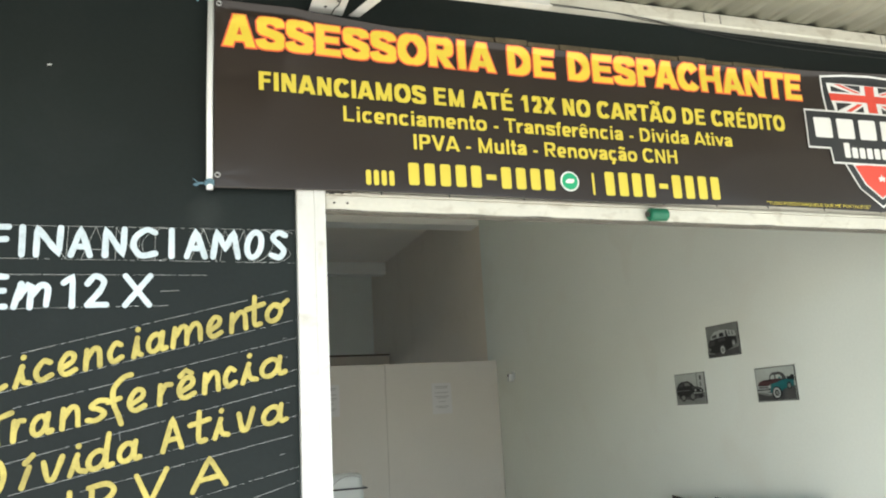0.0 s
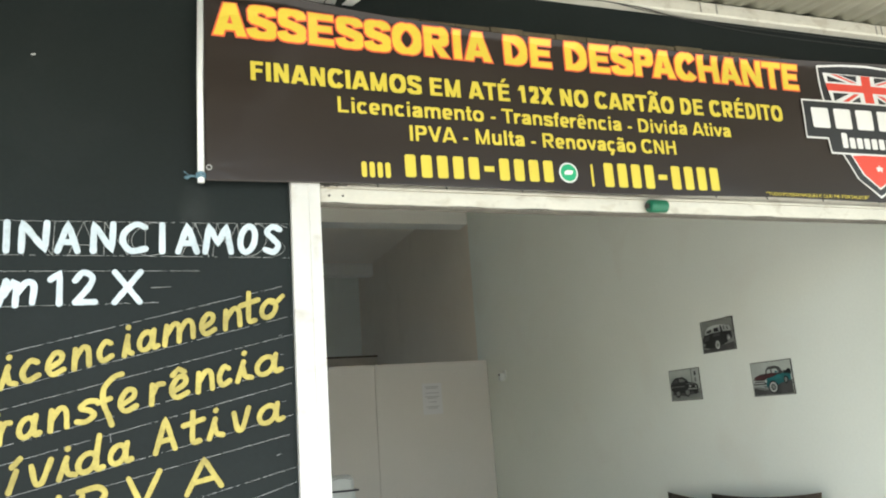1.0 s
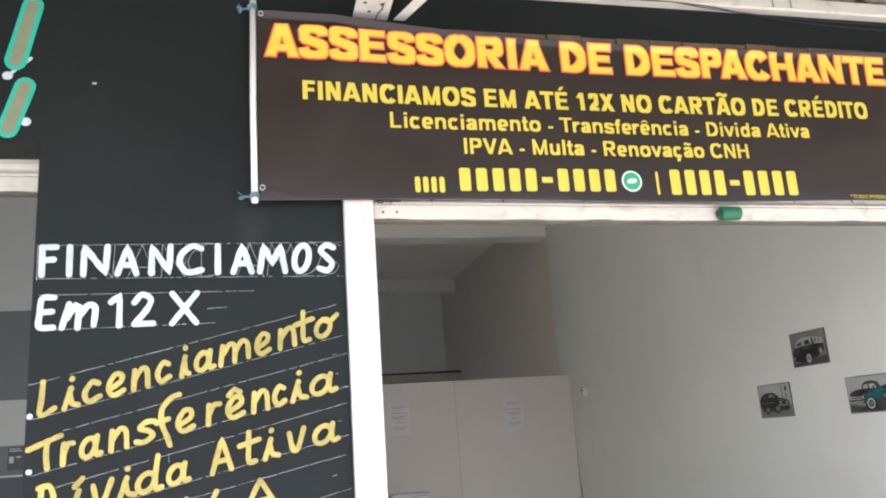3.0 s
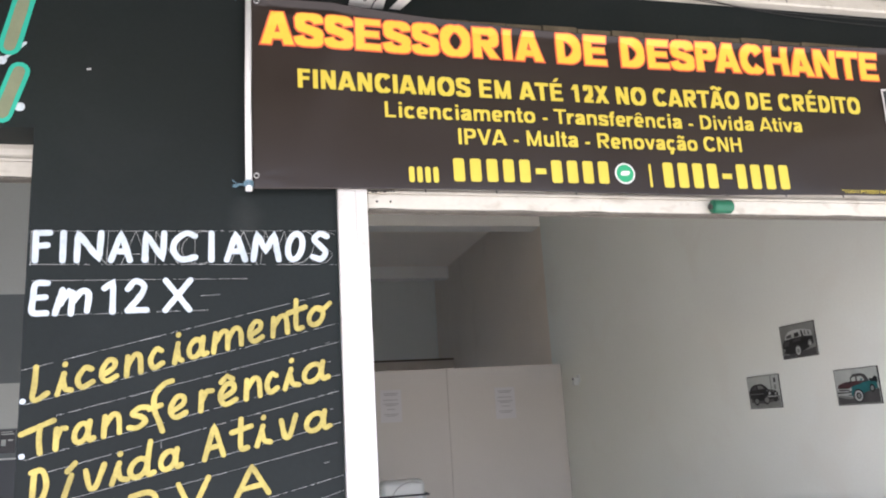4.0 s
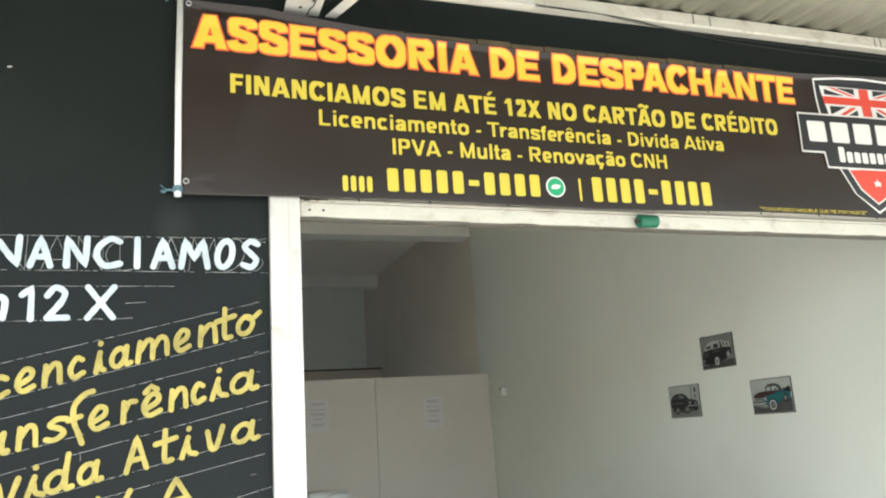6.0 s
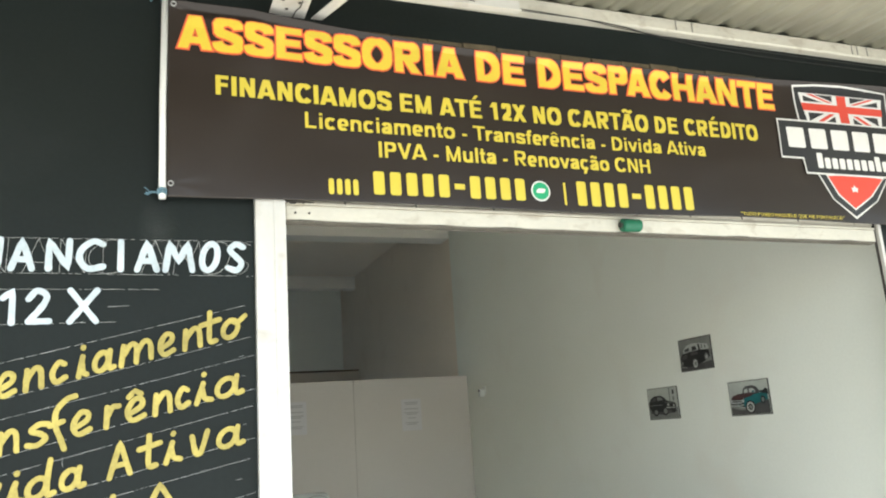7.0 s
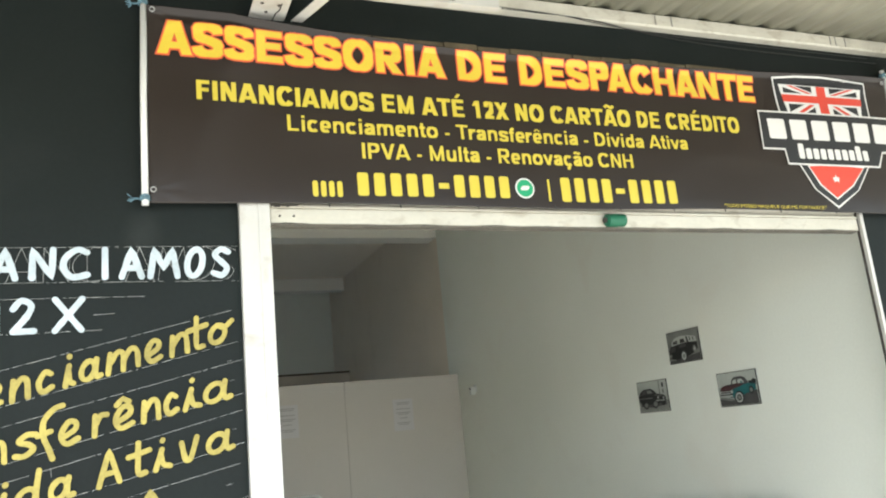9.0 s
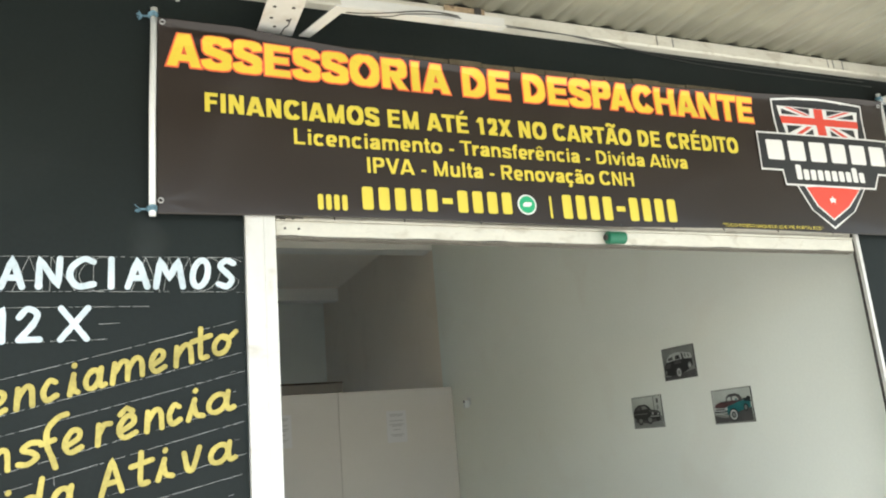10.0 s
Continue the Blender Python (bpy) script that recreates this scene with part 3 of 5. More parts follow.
tagged(part("ceiling", box(-3.8, XR + 0.15, 0.22, 11.0, ZC, ZC + 0.12), M_CEIL), "plain painted ceiling", "ceiling", kind="structure")
tagged(part("ceiling_beam", box(-0.6, XR, 5.3, 5.55, 3.675, ZC, 0.006), M_BEAM), "white painted downstand ceiling beam", "beam", kind="structure")
tagged(part("rear_lintel_beam", box(-0.6, XR, 9.18, 9.38, 3.875, ZC, 0.006), M_BEAM), "white painted lintel beam over the rear opening", "beam", kind="structure")
rear = thing("rear_half_wall", "low painted wall under the rear opening, with an added unseen doorway", "wall", "structure")
# Hidden doorway added so that daylight reaches behind the partition.
part("half_wall", panel_with_hole(-0.6, XR, 0, 2.64, 0.2, 2.3, 0.0, 2.1, 9.2, 9.36), M_REAR, rear)
part("sill", box(-0.6, XR, 9.17, 9.39, 2.64, 2.664, 0.004), M_BROWN, rear, "dark thin sill")

# unseen floor tiles, pale and warm, carried to the rear for bounced light
tile = finish("tile", box(-0.247, 0.247, -0.247, 0.247, 0, 0.006, 0.002, seg=1), M_FLOOR)
for i in range(7):
    for j in range(19):
        t = part("tile", tile, M_FLOOR, floor)
        t.location = (-0.715 + i * 0.5 + 0.25, 0.3 + j * 0.5 + 0.25, 0)


# ---- shop opening: jambs and raised roller shutter ----
def shutter_track(x0, x1, y0, y1, z1, inward):
    """White steel guide channel with folded lip and dark strip for slot shade."""
    tr = thing("shutter_track", "white enamelled steel shutter guide beside the opening", "shutter track", at=((x0 + x1) / 2, y0, 0))
    o = tr.location
    part("channel", box(x0 - o.x, x1 - o.x, y0 - o.y, y1 - o.y, 0, z1, 0.003), M_STEEL_WHITE, tr)
    e = x1 if inward > 0 else x0
    part("slot", box(min(e, e + inward * 0.004) - o.x, max(e, e + inward * 0.004) - o.x, y1 - 0.012 - o.y, y1 - 0.001 - o.y, 0, z1 - 0.01), M_DIRT_SHADE, tr, "dark strip for the shaded slot of the slats")
    part("fold", box((x0 + x1) / 2 + inward * 0.012 - o.x - 0.003, (x0 + x1) / 2 + inward * 0.012 - o.x + 0.003, -0.004, 0.002, 0, z1 - 0.004, 0.0015), M_STEEL_WHITE, tr)
    return tr


shutter_track(0.0, 0.094, 0.004, 0.13, 2.44, 1)
shutter_track(2.638, 2.653, 0.022, 0.052, 2.44, -1)


def roller_shutter(x0, x1, y, z, name_label):
    """A shutter rolled up: only the bottom bar and the lowest slats hang below the lintel."""
    sh = thing("roller_shutter", name_label, "shutter", at=((x0 + x1) / 2, y, z))
    w = (x1 - x0) / 2
    part("bottom_bar", box(-w, w, -0.012, 0.028, 0.0, 0.052, 0.004), M_STEEL_WORN, sh, "worn cream bottom bar with chipped grime")
    bm = bmesh.new()
    n = 160
    low = [bm.verts.new((-w + 2 * w * k / n, -0.0128, -0.0005)) for k in range(n + 1)]
    top = [bm.verts.new((-w + 2 * w * k / n, -0.0128, 0.0012 + 0.0065 * max(0.0, noise.noise(Vector((k * 0.11, x0, 3.0))) + 0.25 * noise.noise(Vector((k * 0.9, x0, 7.0)))))) for k in range(n + 1)]
    for k in range(n):
        bm.faces.new((low[k], low[k + 1], top[k + 1], top[k]))
    part("grime", bm, M_DIRT_SHADE, sh, "dark chipped grime along the lower edge")
    bm = bmesh.new()
    for k in range(40):
        x, h = -w + 0.002 + 0.0022 * k, 0.004 + 0.010 * max(0.0, noise.noise(Vector((k * 0.23, x0, 11.0))) + 0.4) * (1 - k / 40)
        bm.faces.new([bm.verts.new(q) for q in ((x, -0.0165, 0.063 - h), (x + 0.0022, -0.0165, 0.063 - h), (x + 0.0022, -0.0165, 0.0628), (x, -0.0165, 0.0628))])
    part("rust_patch", bm, M_DIRT_SHADE, sh, "dark rust at the end of the ledge")
    # Added strip darkens the bar's grimy underside, which catches too much floor light.
    part("seal", box(-w + 0.002, w - 0.002, -0.009, 0.026, -0.005, 0.0), M_UNDERSIDE, sh, "added dark strip for the grimy underside of the bar")
    part("lip", box(-w, w, -0.016, 0.0, 0.053, 0.062, 0.002), M_STEEL_WORN, sh)
    for k in range(6):
        z0 = 0.066 + k * 0.06
        bm = bmesh.new()
        prof = [(0.004, 0), (-0.006, 0.012), (-0.009, 0.028), (-0.006, 0.046), (0.004, 0.056), (0.010, 0.056), (0.010, 0)]
        n = len(prof)
        a = [bm.verts.new((-w, p, z0 + q)) for p, q in prof]
        b = [bm.verts.new((w, p, z0 + q)) for p, q in prof]
        bm.faces.new(a[::-1]), bm.faces.new(b)
        for i in range(n):
            bm.faces.new((a[i], a[(i + 1) % n], b[(i + 1) % n], b[i]))
        part("slat", bm, M_STEEL_WORN, sh)
    for xx in (-w + 0.03, -w + 0.075):
        bm = bmesh.new()
        bmesh.ops.create_cone(bm, segments=10, radius1=0.004, radius2=0.003, depth=0.006, cap_ends=True, matrix=pose(xx, -0.014, 0.026, 90))
        part("rivet", bm, M_DIRT_SHADE, sh)
    return sh


roller_shutter(0.099, 2.624, 0.045, 2.341, "cream steel roller shutter rolled up under the lintel").rotation_euler = (0, radians(0.38), 0)

lock = thing("shutter_lock", "small green plastic cap clipped to the shutter bar", "lock", at=(1.372, 0.024, 2.363))
bm = bmesh.new()
bmesh.ops.create_cone(bm, segments=20, radius1=0.024, radius2=0.024, depth=0.080, cap_ends=True, matrix=pose(0.0, -0.014, 0.0, 0, 90, 0))
bmesh.ops.bevel(bm, geom=[e for e in bm.edges if len(e.link_faces) == 2 and e.calc_face_angle(0) > 1], offset=0.004, segments=2, affect="EDGES")
part("cap", bm, M_GREEN_PLASTIC, lock, smooth=False)
bm = bmesh.new()
bmesh.ops.create_cone(bm, segments=16, radius1=0.011, radius2=0.009, depth=0.012, cap_ends=True, matrix=pose(-0.042, -0.014, 0.0, 0, 90, 0))
part("core", bm, M_DIRT_SHADE, lock, "dark key core")


# ---- hand lettering on the black pillar ----
WALL = on_plane(GF)


def word(text, line, height, width, material, label, spans):
    part("painted_word", hand_word(text, spans, line, height, width, WALL), material, wall_front, label)


word("FINANCIAMOS", (2.1735, -0.004), 0.100, 0.0180, M_PAINT_WHITE, "white brushed capital letters", (
    -0.881, -0.826, -0.807, -0.783, -0.769, -0.687, -0.676, -0.606, -0.582, -0.511, -0.503, -0.422, -0.393, -0.364, -0.348, -0.276, -0.270, -0.176, -0.166, -0.103, -0.090, -0.027))
word("Ew12X", (2.029, 0.008), 0.106, 0.0172, M_PAINT_WHITE, "white brushed letters", (-0.882, -0.826, -0.820, -0.715, -0.691, -0.650, -0.627, -0.557, -0.522, -0.435))
word("Licenciamentq", (1.9898, 0.2436), 0.107, 0.0148, M_PAINT_YELLOW, "yellow brushed slanting word", (
    -0.867, -0.814, -0.804, -0.753, -0.752, -0.697, -0.690, -0.635, -0.623, -0.570, -0.559, -0.511, -0.493, -0.458, -0.453, -0.388, -0.384, -0.290, -0.281, -0.229, -0.213, -0.155, -0.168, -0.100, -0.105, -0.026))
word("Transferência", (1.8195, 0.2164), 0.107, 0.0148, M_PAINT_YELLOW, "yellow brushed slanting word", (
    -0.891, -0.794, -0.802, -0.763, -0.755, -0.690, -0.679, -0.623, -0.613, -0.549, -0.560, -0.484, -0.502, -0.445, -0.419, -0.373, -0.365, -0.306, -0.292, -0.237, -0.232, -0.187, -0.180, -0.124, -0.123, -0.036))
word("DívidaAtiva", (1.6740, 0.2012), 0.104, 0.0148, M_PAINT_YELLOW, "yellow brushed slanting word", (
    -0.860, -0.806, -0.775, -0.735, -0.722, -0.660, -0.654, -0.599, -0.607, -0.529, -0.526, -0.456, -0.408, -0.341, -0.333, -0.263, -0.262, -0.209, -0.192, -0.135, -0.119, -0.035))
word("IPVA", (1.5315, 0.185), 0.100, 0.0148, M_PAINT_YELLOW, "yellow brushed slanting word", (-0.653, -0.633, -0.604, -0.523, -0.478, -0.382, -0.324, -0.215))
for u, v in ((-0.884, 1.788), (-0.879, 1.640), (-0.878, 1.505)):
    part("painted_dot", hand_word(".", (u - 0.008, u + 0.010), (v - 0.008, 0), 0.02, 0.0155, WALL), M_PAINT_WHITE, wall_front, "white paint dot")
CHALK = ((-0.893, 1.873, -0.033, 2.076), (-0.878, 1.779, -0.003, 1.984), (-0.798, 1.745, -0.003, 1.926), (-0.893, 1.625, -0.003, 1.827), (-0.811, 1.595, -0.012, 1.777), (-0.80, 1.509, -0.009, 1.684), (-0.62, 1.505, -0.023, 1.626),
         (-0.60, 1.398, -0.004, 1.531), (-0.50, 1.345, -0.005, 1.488), (-0.063, 1.569, -0.048, 1.571), (-0.049, 1.922, -0.037, 1.925), (-0.044, 1.865, -0.034, 1.866), (-0.041, 1.724, -0.031, 1.725))
LEVEL = ((-0.884, 2.127, -0.279, 2.126), (-0.414, 2.076, -0.360, 2.078), (-0.875, 2.026, -0.393, 2.032), (-0.890, 2.273, -0.004, 2.276), (-0.886, 2.175, -0.004, 2.167), (-0.520, 1.665, -0.518, 1.641))
for a, b, c, d in CHALK + LEVEL:
    bm = bmesh.new()
    n = 240 if c - a > 0.2 else 6
    seg = []
    for k in range(n + 1):
        p = (a + (c - a) * k / n, b + (d - b) * k / n + 0.0010 * noise.noise(Vector((a * 9, b * 9, k * 0.25))))
        if noise.noise(Vector((b * 31, k * 0.31, 4.0))) + 0.6 * noise.noise(Vector((b * 17, k * 0.05, 9.0))) < 0.33 or n == 6:
            seg.append(p)
        elif len(seg) > 1:
            ribbon(bm, seg, 0.0009, WALL, 0.0006)
            seg = []
        else:
            seg = []
    if len(seg) > 1:
        ribbon(bm, seg, 0.0009, WALL, 0.0006)
    part("chalk_line", bm, M_CHALK, wall_front)
part("chalk_sketch", hand_word("FINANCIAMOS", (-0.885, -0.83, -0.80, -0.79, -0.755, -0.675, -0.64, -0.560, -0.545, -0.475, -0.470, -0.372, -0.432, -0.345, -0.330, -0.250, -0.240, -0.150, -0.16, -0.075, -0.085, -0.012), (2.170, 0.0), 0.103, 0.0010, WALL), M_CHALK, wall_front, "thin chalk sketch under the letters")


# a faint whitish spot under the banner pole
m_pale_spot = mat("whitish_spot", (0.5, 0.52, 0.52), 0.9, vary=0.2, fine=120, bump=0.0)
sn, sl = m_pale_spot.node_tree.nodes, m_pale_spot.node_tree.links
s_co, s_map, s_grad, s_noise, s_mul, s_amt = (sn.new("ShaderNode" + k) for k in ("TexCoord", "Mapping", "TexGradient", "TexNoise", "Math", "Math"))
s_grad.gradient_type = "SPHERICAL"
s_map.inputs["Scale"].default_value = (16, 16, 11)
s_noise.inputs["Scale"].default_value = 28
s_mul.operation = s_amt.operation = "MULTIPLY"
s_amt.inputs[1].default_value = 0.06
sl.new(s_co.outputs["Object"], s_map.inputs[0]), sl.new(s_map.outputs[0], s_grad.inputs[0]), sl.new(s_co.outputs["Object"], s_noise.inputs["Vector"])
sl.new(s_grad.outputs["Fac"], s_mul.inputs[0]), sl.new(s_noise.outputs[0], s_mul.inputs[1]), sl.new(s_mul.outputs[0], s_amt.inputs[0])
sl.new(s_amt.outputs[0], sn["Principled BSDF"].inputs["Alpha"])
bm = bmesh.new()
bm.faces.new([bm.verts.new((0.065 * math.cos(a), 0, 0.095 * math.sin(a))) for a in [2 * math.pi * k / 20 for k in range(20)]])
part("chalk_smudge", bm, m_pale_spot, wall_front, "faint whitish spot").location = (-0.283, GF - 0.0015, 2.315)


# neighbour's number on the lintel, as plain bars, with the white flourish behind
def capsule(u0, v0, u1, v1, width, lift, material, name):
    bm = bmesh.new()
    ribbon(bm, [(u0, v0), ((u0 + u1) / 2, (v0 + v1) / 2), (u1, v1)], width, WALL, lift)
    part(name, bm, material, wall_front)


for u, v, h in ((-0.952, 2.945, 0.19), (-0.962, 2.700, 0.135), (-1.085, 2.945, 0.19), (-1.095, 2.700, 0.135)):
    capsule(u - 0.02, v - h / 2, u + 0.02, v + h / 2, 0.062, 0.002, M_PAINT_GREEN, "painted_bar")
    capsule(u - 0.02, v - h / 2, u + 0.02, v + h / 2, 0.034, 0.003, M_PAINT_OLIVE, "painted_bar")
for a, b, c, d in ((-0.992, 2.802, -0.930, 2.862), (-1.15, 2.652, -0.935, 2.655)):
    capsule(a, b, c, d, 0.010, 0.001, M_PAINT_WHITE, "painted_line")
for u, v in ((-0.992, 2.802), (-0.935, 2.655)):
    part("painted_dot", hand_word(".", (u - 0.015, u + 0.017), (v - 0.014, 0), 0.03, 0.028, WALL), M_PAINT_WHITE, wall_front)
for u, v in ((-0.752, 2.786), (-0.20, 3.14)):
    capsule(u, v, u + 0.008, v + 0.001, 0.006, 0.001, M_CHALK, "paint_chip")


# ---- banner ----
BX0, BX1, BZ0 = -0.262, 2.925, 2.402


def slack(u):
    """How much the upper edge hangs through between the poles, 0 to 1."""
    return math.sin(math.pi * min(1.0, max(0.0, u / 2.75) ** 0.8))


def banner_top(u):
    return 3.043 - 0.054 * slack(u)


def printed(u, v):
    """Height of a printed point on the hanging cloth."""
    return v - slack(u) * (0.009 * min(1.0, max(0.0, (v - 2.55) / 0.2)) + 0.005 * min(1.0, max(0.0, (v - 2.87) / 0.13)))


def cloth(u, v):
    """How far the hanging cloth stands off, with slow waves, corner creases and the loose top leaning out."""
    y = -0.012 + 0.0025 * math.sin(2.3 * u + 0.6) + 0.0015 * math.sin(6.1 * u + 5 * v) + 0.0012 * math.sin(13 * u - 9 * v) * (v - 2.3)
    y += (0.2 + 0.8 * min(1.0, max(0.0, (v - 2.5) / 0.4))) * (0.0060 * noise.noise(Vector((u * 1.6, v * 7.0, 2.0))) + 0.0016 * noise.noise(Vector((u * 5.0, v * 11.0, 8.0))))
    for cu, cv, amp in ((-0.246, 3.03, 0.0016), (-0.250, 2.44, 0.0002)):
        d, a = math.hypot(u - cu, v - cv), math.atan2(v - cv, u - cu)
        y += amp * math.exp(-d / 0.13) * math.sin(9 * a + 1.0) * min(1.0, d / 0.05)
    # a pulled fold along the upper edge, strongest at the eyelets
    for cu, side, amp, far in ((-0.246, 1, 0.0065, 0.7), (2.905, -1, 0.0025, 0.4)):
        d = (u - cu) * side
        if d > 0:
            off = v - (banner_top(u) - 0.024)
            y += amp * math.exp(-d / far) * min(1.0, d / 0.05) * (math.exp(-(off / 0.014) ** 2) - 0.6 * math.exp(-((off + 0.028) / 0.018) ** 2))
    t = banner_top(u) - v
    if t < 0.05:
        y -= 0.010 * ((0.05 - max(t, -0.006)) / 0.05) ** 2
    return y


banner = thing("banner", "black vinyl shop banner with yellow printed lettering on white poles", "banner", at=(0, 0, 0))
bm = bmesh.new()
NU, NV = 330, 128
grid = []
for i in range(NU + 1):
    u = BX0 + (BX1 - BX0) * i / NU
    col = []
    for j in range(NV + 1):
        low = BZ0 + 0.004 * math.sin(u * 4)
        hem = banner_top(u) - 0.03
        v = low + (hem - low) * j / 112 if j <= 112 else hem + 0.03 * (j - 112) / (NV - 112)
        col.append(bm.verts.new((u, cloth(u, v), v)))
    grid.append(col)
for i in range(NU):
    for j in range(NV):
        bm.faces.new((grid[i][j], grid[i + 1][j], grid[i + 1][j + 1], grid[i][j + 1]))
sheet = part("sheet", bm, M_BANNER, banner, smooth=True)
so = sheet.modifiers.new("thickness", "SOLIDIFY")
so.thickness, so.offset = 0.0012, -1


def print_line(text, u0, u1, v0, v1, material, stem, bar, lift=0.0022, label="", heavy=False, grow=0.0):
    """A printed line from u0 to u1, stems and bars as parts of the capital height; grow widens each letter for an outline."""
    widths = [cell_width(ch, heavy) - (0.09 if heavy and text[q:q + 2] == "PA" else 0) for q, ch in enumerate(text)]
    k = (u1 - u0) / (sum(widths) - 0.08)
    at, h = u0 - 0.04 * k, v1 - v0
    for ch, w in zip(text, widths):
        side = (0.004 if ch in "AVXTÃv" else 0.038 if ch in "OCSceosaçãê" else 0.02 if ch in "tfr" else 0.05 if ch in "-1" else 0.065) * (0.8 if heavy else 1.0)
        a, b = at + side * k, at + (cell_width(ch, heavy) - side) * k
        if ch == "1":
            b -= 0.10 * k
        at += w * k
        if ch == " ":
            continue
        bm = bmesh.new()
        if stem:
            strips = Block(b - a, h, stem * h, bar * h, grow).draw(ch)
        else:
            pts, faces = letter_shape(ch)
            strips = [[[(pts[z][0] * (b - a), pts[z][1] * h) for z in f] for f in faces]]
        for q, quads in enumerate(strips):
            seen = {}
            for quad in quads:
                corner = []
                for x, y in quad:
                    if (x, y) not in seen:
                        u, v = a + x, printed(a + x, v0 + y)
                        seen[(x, y)] = bm.verts.new((u, cloth(u, v) - lift - 0.00006 * q, v))
                    corner.append(seen[(x, y)])
                if len(set(corner)) > 2:
                    bm.faces.new(list(dict.fromkeys(corner)))
        for f in bm.faces:
            f.normal_update()
            if f.normal.y > 0:
                f.normal_flip()
        part("letter", bm, material, banner, label)


def print_shape(outline, material, lift, name="print", label=""):
    """A flat printed shape; long edges are cut so that it follows the cloth."""
    bm = bmesh.new()
    bm.faces.new([bm.verts.new((u, 0, v)) for u, v in outline])
    bmesh.ops.triangulate(bm, faces=bm.faces)
    for _ in range(5):
        long = [e for e in bm.edges if e.calc_length() > 0.026]
        if long:
            bmesh.ops.subdivide_edges(bm, edges=long, cuts=1)
            bmesh.ops.triangulate(bm, faces=bm.faces)
    for v in bm.verts:
        v.co.z = printed(v.co.x, v.co.z)
        v.co.y = cloth(v.co.x, v.co.z) - lift
    return part(name, bm, material, banner, label)


print_line("ASSESSORIA DE DESPACHANTE", -0.228, 2.140, 2.885, 2.998, M_RED, 0.250, 0.200, 0.0022, "orange-red outline of a title letter", True, 0.0052)
print_line("ASSESSORIA DE DESPACHANTE", -0.228, 2.140, 2.885, 2.998, M_GOLD, 0.250, 0.200, 0.0044, "golden yellow title letter", True)
print_line("FINANCIAMOS EM ATÉ 12X NO CARTÃO DE CRÉDITO", -0.121, 2.022, 2.7385, 2.8055, M_YELLOW, 0.235, 0.19)
print_line("Licenciamento - Transferência - Divida Ativa", 0.159, 1.740, 2.651, 2.707, M_YELLOW, 0.188, 0.155)
print_line("IPVA - Multa - Renovação CNH", 0.403, 1.474, 2.564, 2.621, M_YELLOW, 0.188, 0.155)
print_line('"TUDO POSSO NAQUELE QUE ME FORTALECE"', 1.870, 2.414, 2.413, 2.426, M_YELLOW, 0, 0)
# telephone numbers, as plain bars
for group_u0, group_u1, count, v0, v1, dash in ((0.226, 0.334, 4, 2.428, 2.482, -1), (0.371, 0.943, 10, 2.434, 2.514, 5), (1.133, 1.660, 9, 2.424, 2.516, 4)):
    step = (group_u1 - group_u0) / count
    for k in range(count):
        a, b = group_u0 + k * step + step * 0.17, group_u0 + (k + 1) * step - step * 0.17
        m = (v0 + v1) / 2
        print_shape(rounded(a, b, m - 0.010, m + 0.010, 0.002) if k == dash else rounded(a, b, v0, v1, 0.008), M_YELLOW, 0.0022, "bar")
print_shape(rounded(1.088, 1.097, 2.424, 2.508, 0.003), M_YELLOW, 0.0022, "bar")


def disc(cu, cv, r, n=28):
    return [(cu + r * math.cos(2 * math.pi * k / n), cv + r * math.sin(2 * math.pi * k / n)) for k in range(n)]


print_shape(disc(0.995, 2.472, 0.038), M_PRINT_WHITE, 0.0020, "print", "white ring of the round green mark")
print_shape(disc(0.995, 2.472, 0.032), M_PRINT_GREEN, 0.0030, "print", "round green mark")
print_shape(rounded(0.978, 1.012, 2.464, 2.481, 0.008, slant=0.5), M_PRINT_WHITE, 0.0040, "print")

# shield emblem: white outline, flag, ribbon, red point, with plain bars for its name
LC = 2.515


def shield(grow):
    g = grow
    return [(LC - 0.262 - g, 2.999 + g), (LC - 0.135, 3.011 + g), (LC, 3.016 + g), (LC + 0.135, 3.013 + g), (LC + 0.268 + g, 3.004 + g), (LC + 0.262 + g, 2.86), (LC + 0.238 + g, 2.72), (LC + 0.190 + g, 2.61), (LC + 0.100 + g * 0.9, 2.500),
            (LC - 0.032, 2.426 - g * 1.3), (LC - 0.138 - g * 0.9, 2.500), (LC - 0.200 - g, 2.61), (LC - 0.235 - g, 2.72), (LC - 0.254 - g, 2.86)]


print_shape(shield(0.007), M_PRINT_WHITE, 0.0026, "print", "white shield outline")
print_shape(shield(-0.001), M_PRINT_NAVY, 0.0032, "print", "dark shield field")
FL, FR, FB, FM, FT = LC - 0.238, LC + 0.243, 2.830, 2.912, 2.976
print_shape([(FL, FT), (FR, FT), (FR - 0.030, FB), (FL + 0.030, FB)], M_PRINT_WHITE, 0.0038, "print", "white flag field")
for sx in (-1, 1):
    for v0, v1, far, out in ((FM + 0.026, FT - 0.004, 0.150, 0.215), (FM - 0.026, FB + 0.004, 0.130, 0.198)):
        print_shape([(LC + sx * 0.052, v1), (LC + sx * far, v1), (LC + sx * 0.052, v0 + (v1 - v0) * 0.2)], M_PRINT_NAVY, 0.0042)
        print_shape([(LC + sx * out, v0 + (v1 - v0) * 0.75), (LC + sx * out, v0), (LC + sx * 0.110, v0)], M_PRINT_NAVY, 0.0042)
        print_shape([(LC + sx * (out - 0.050), v1), (LC + sx * (out - 0.020), v1), (LC + sx * 0.080, v0), (LC + sx * 0.052, v0)], M_LOGO_RED, 0.0046)
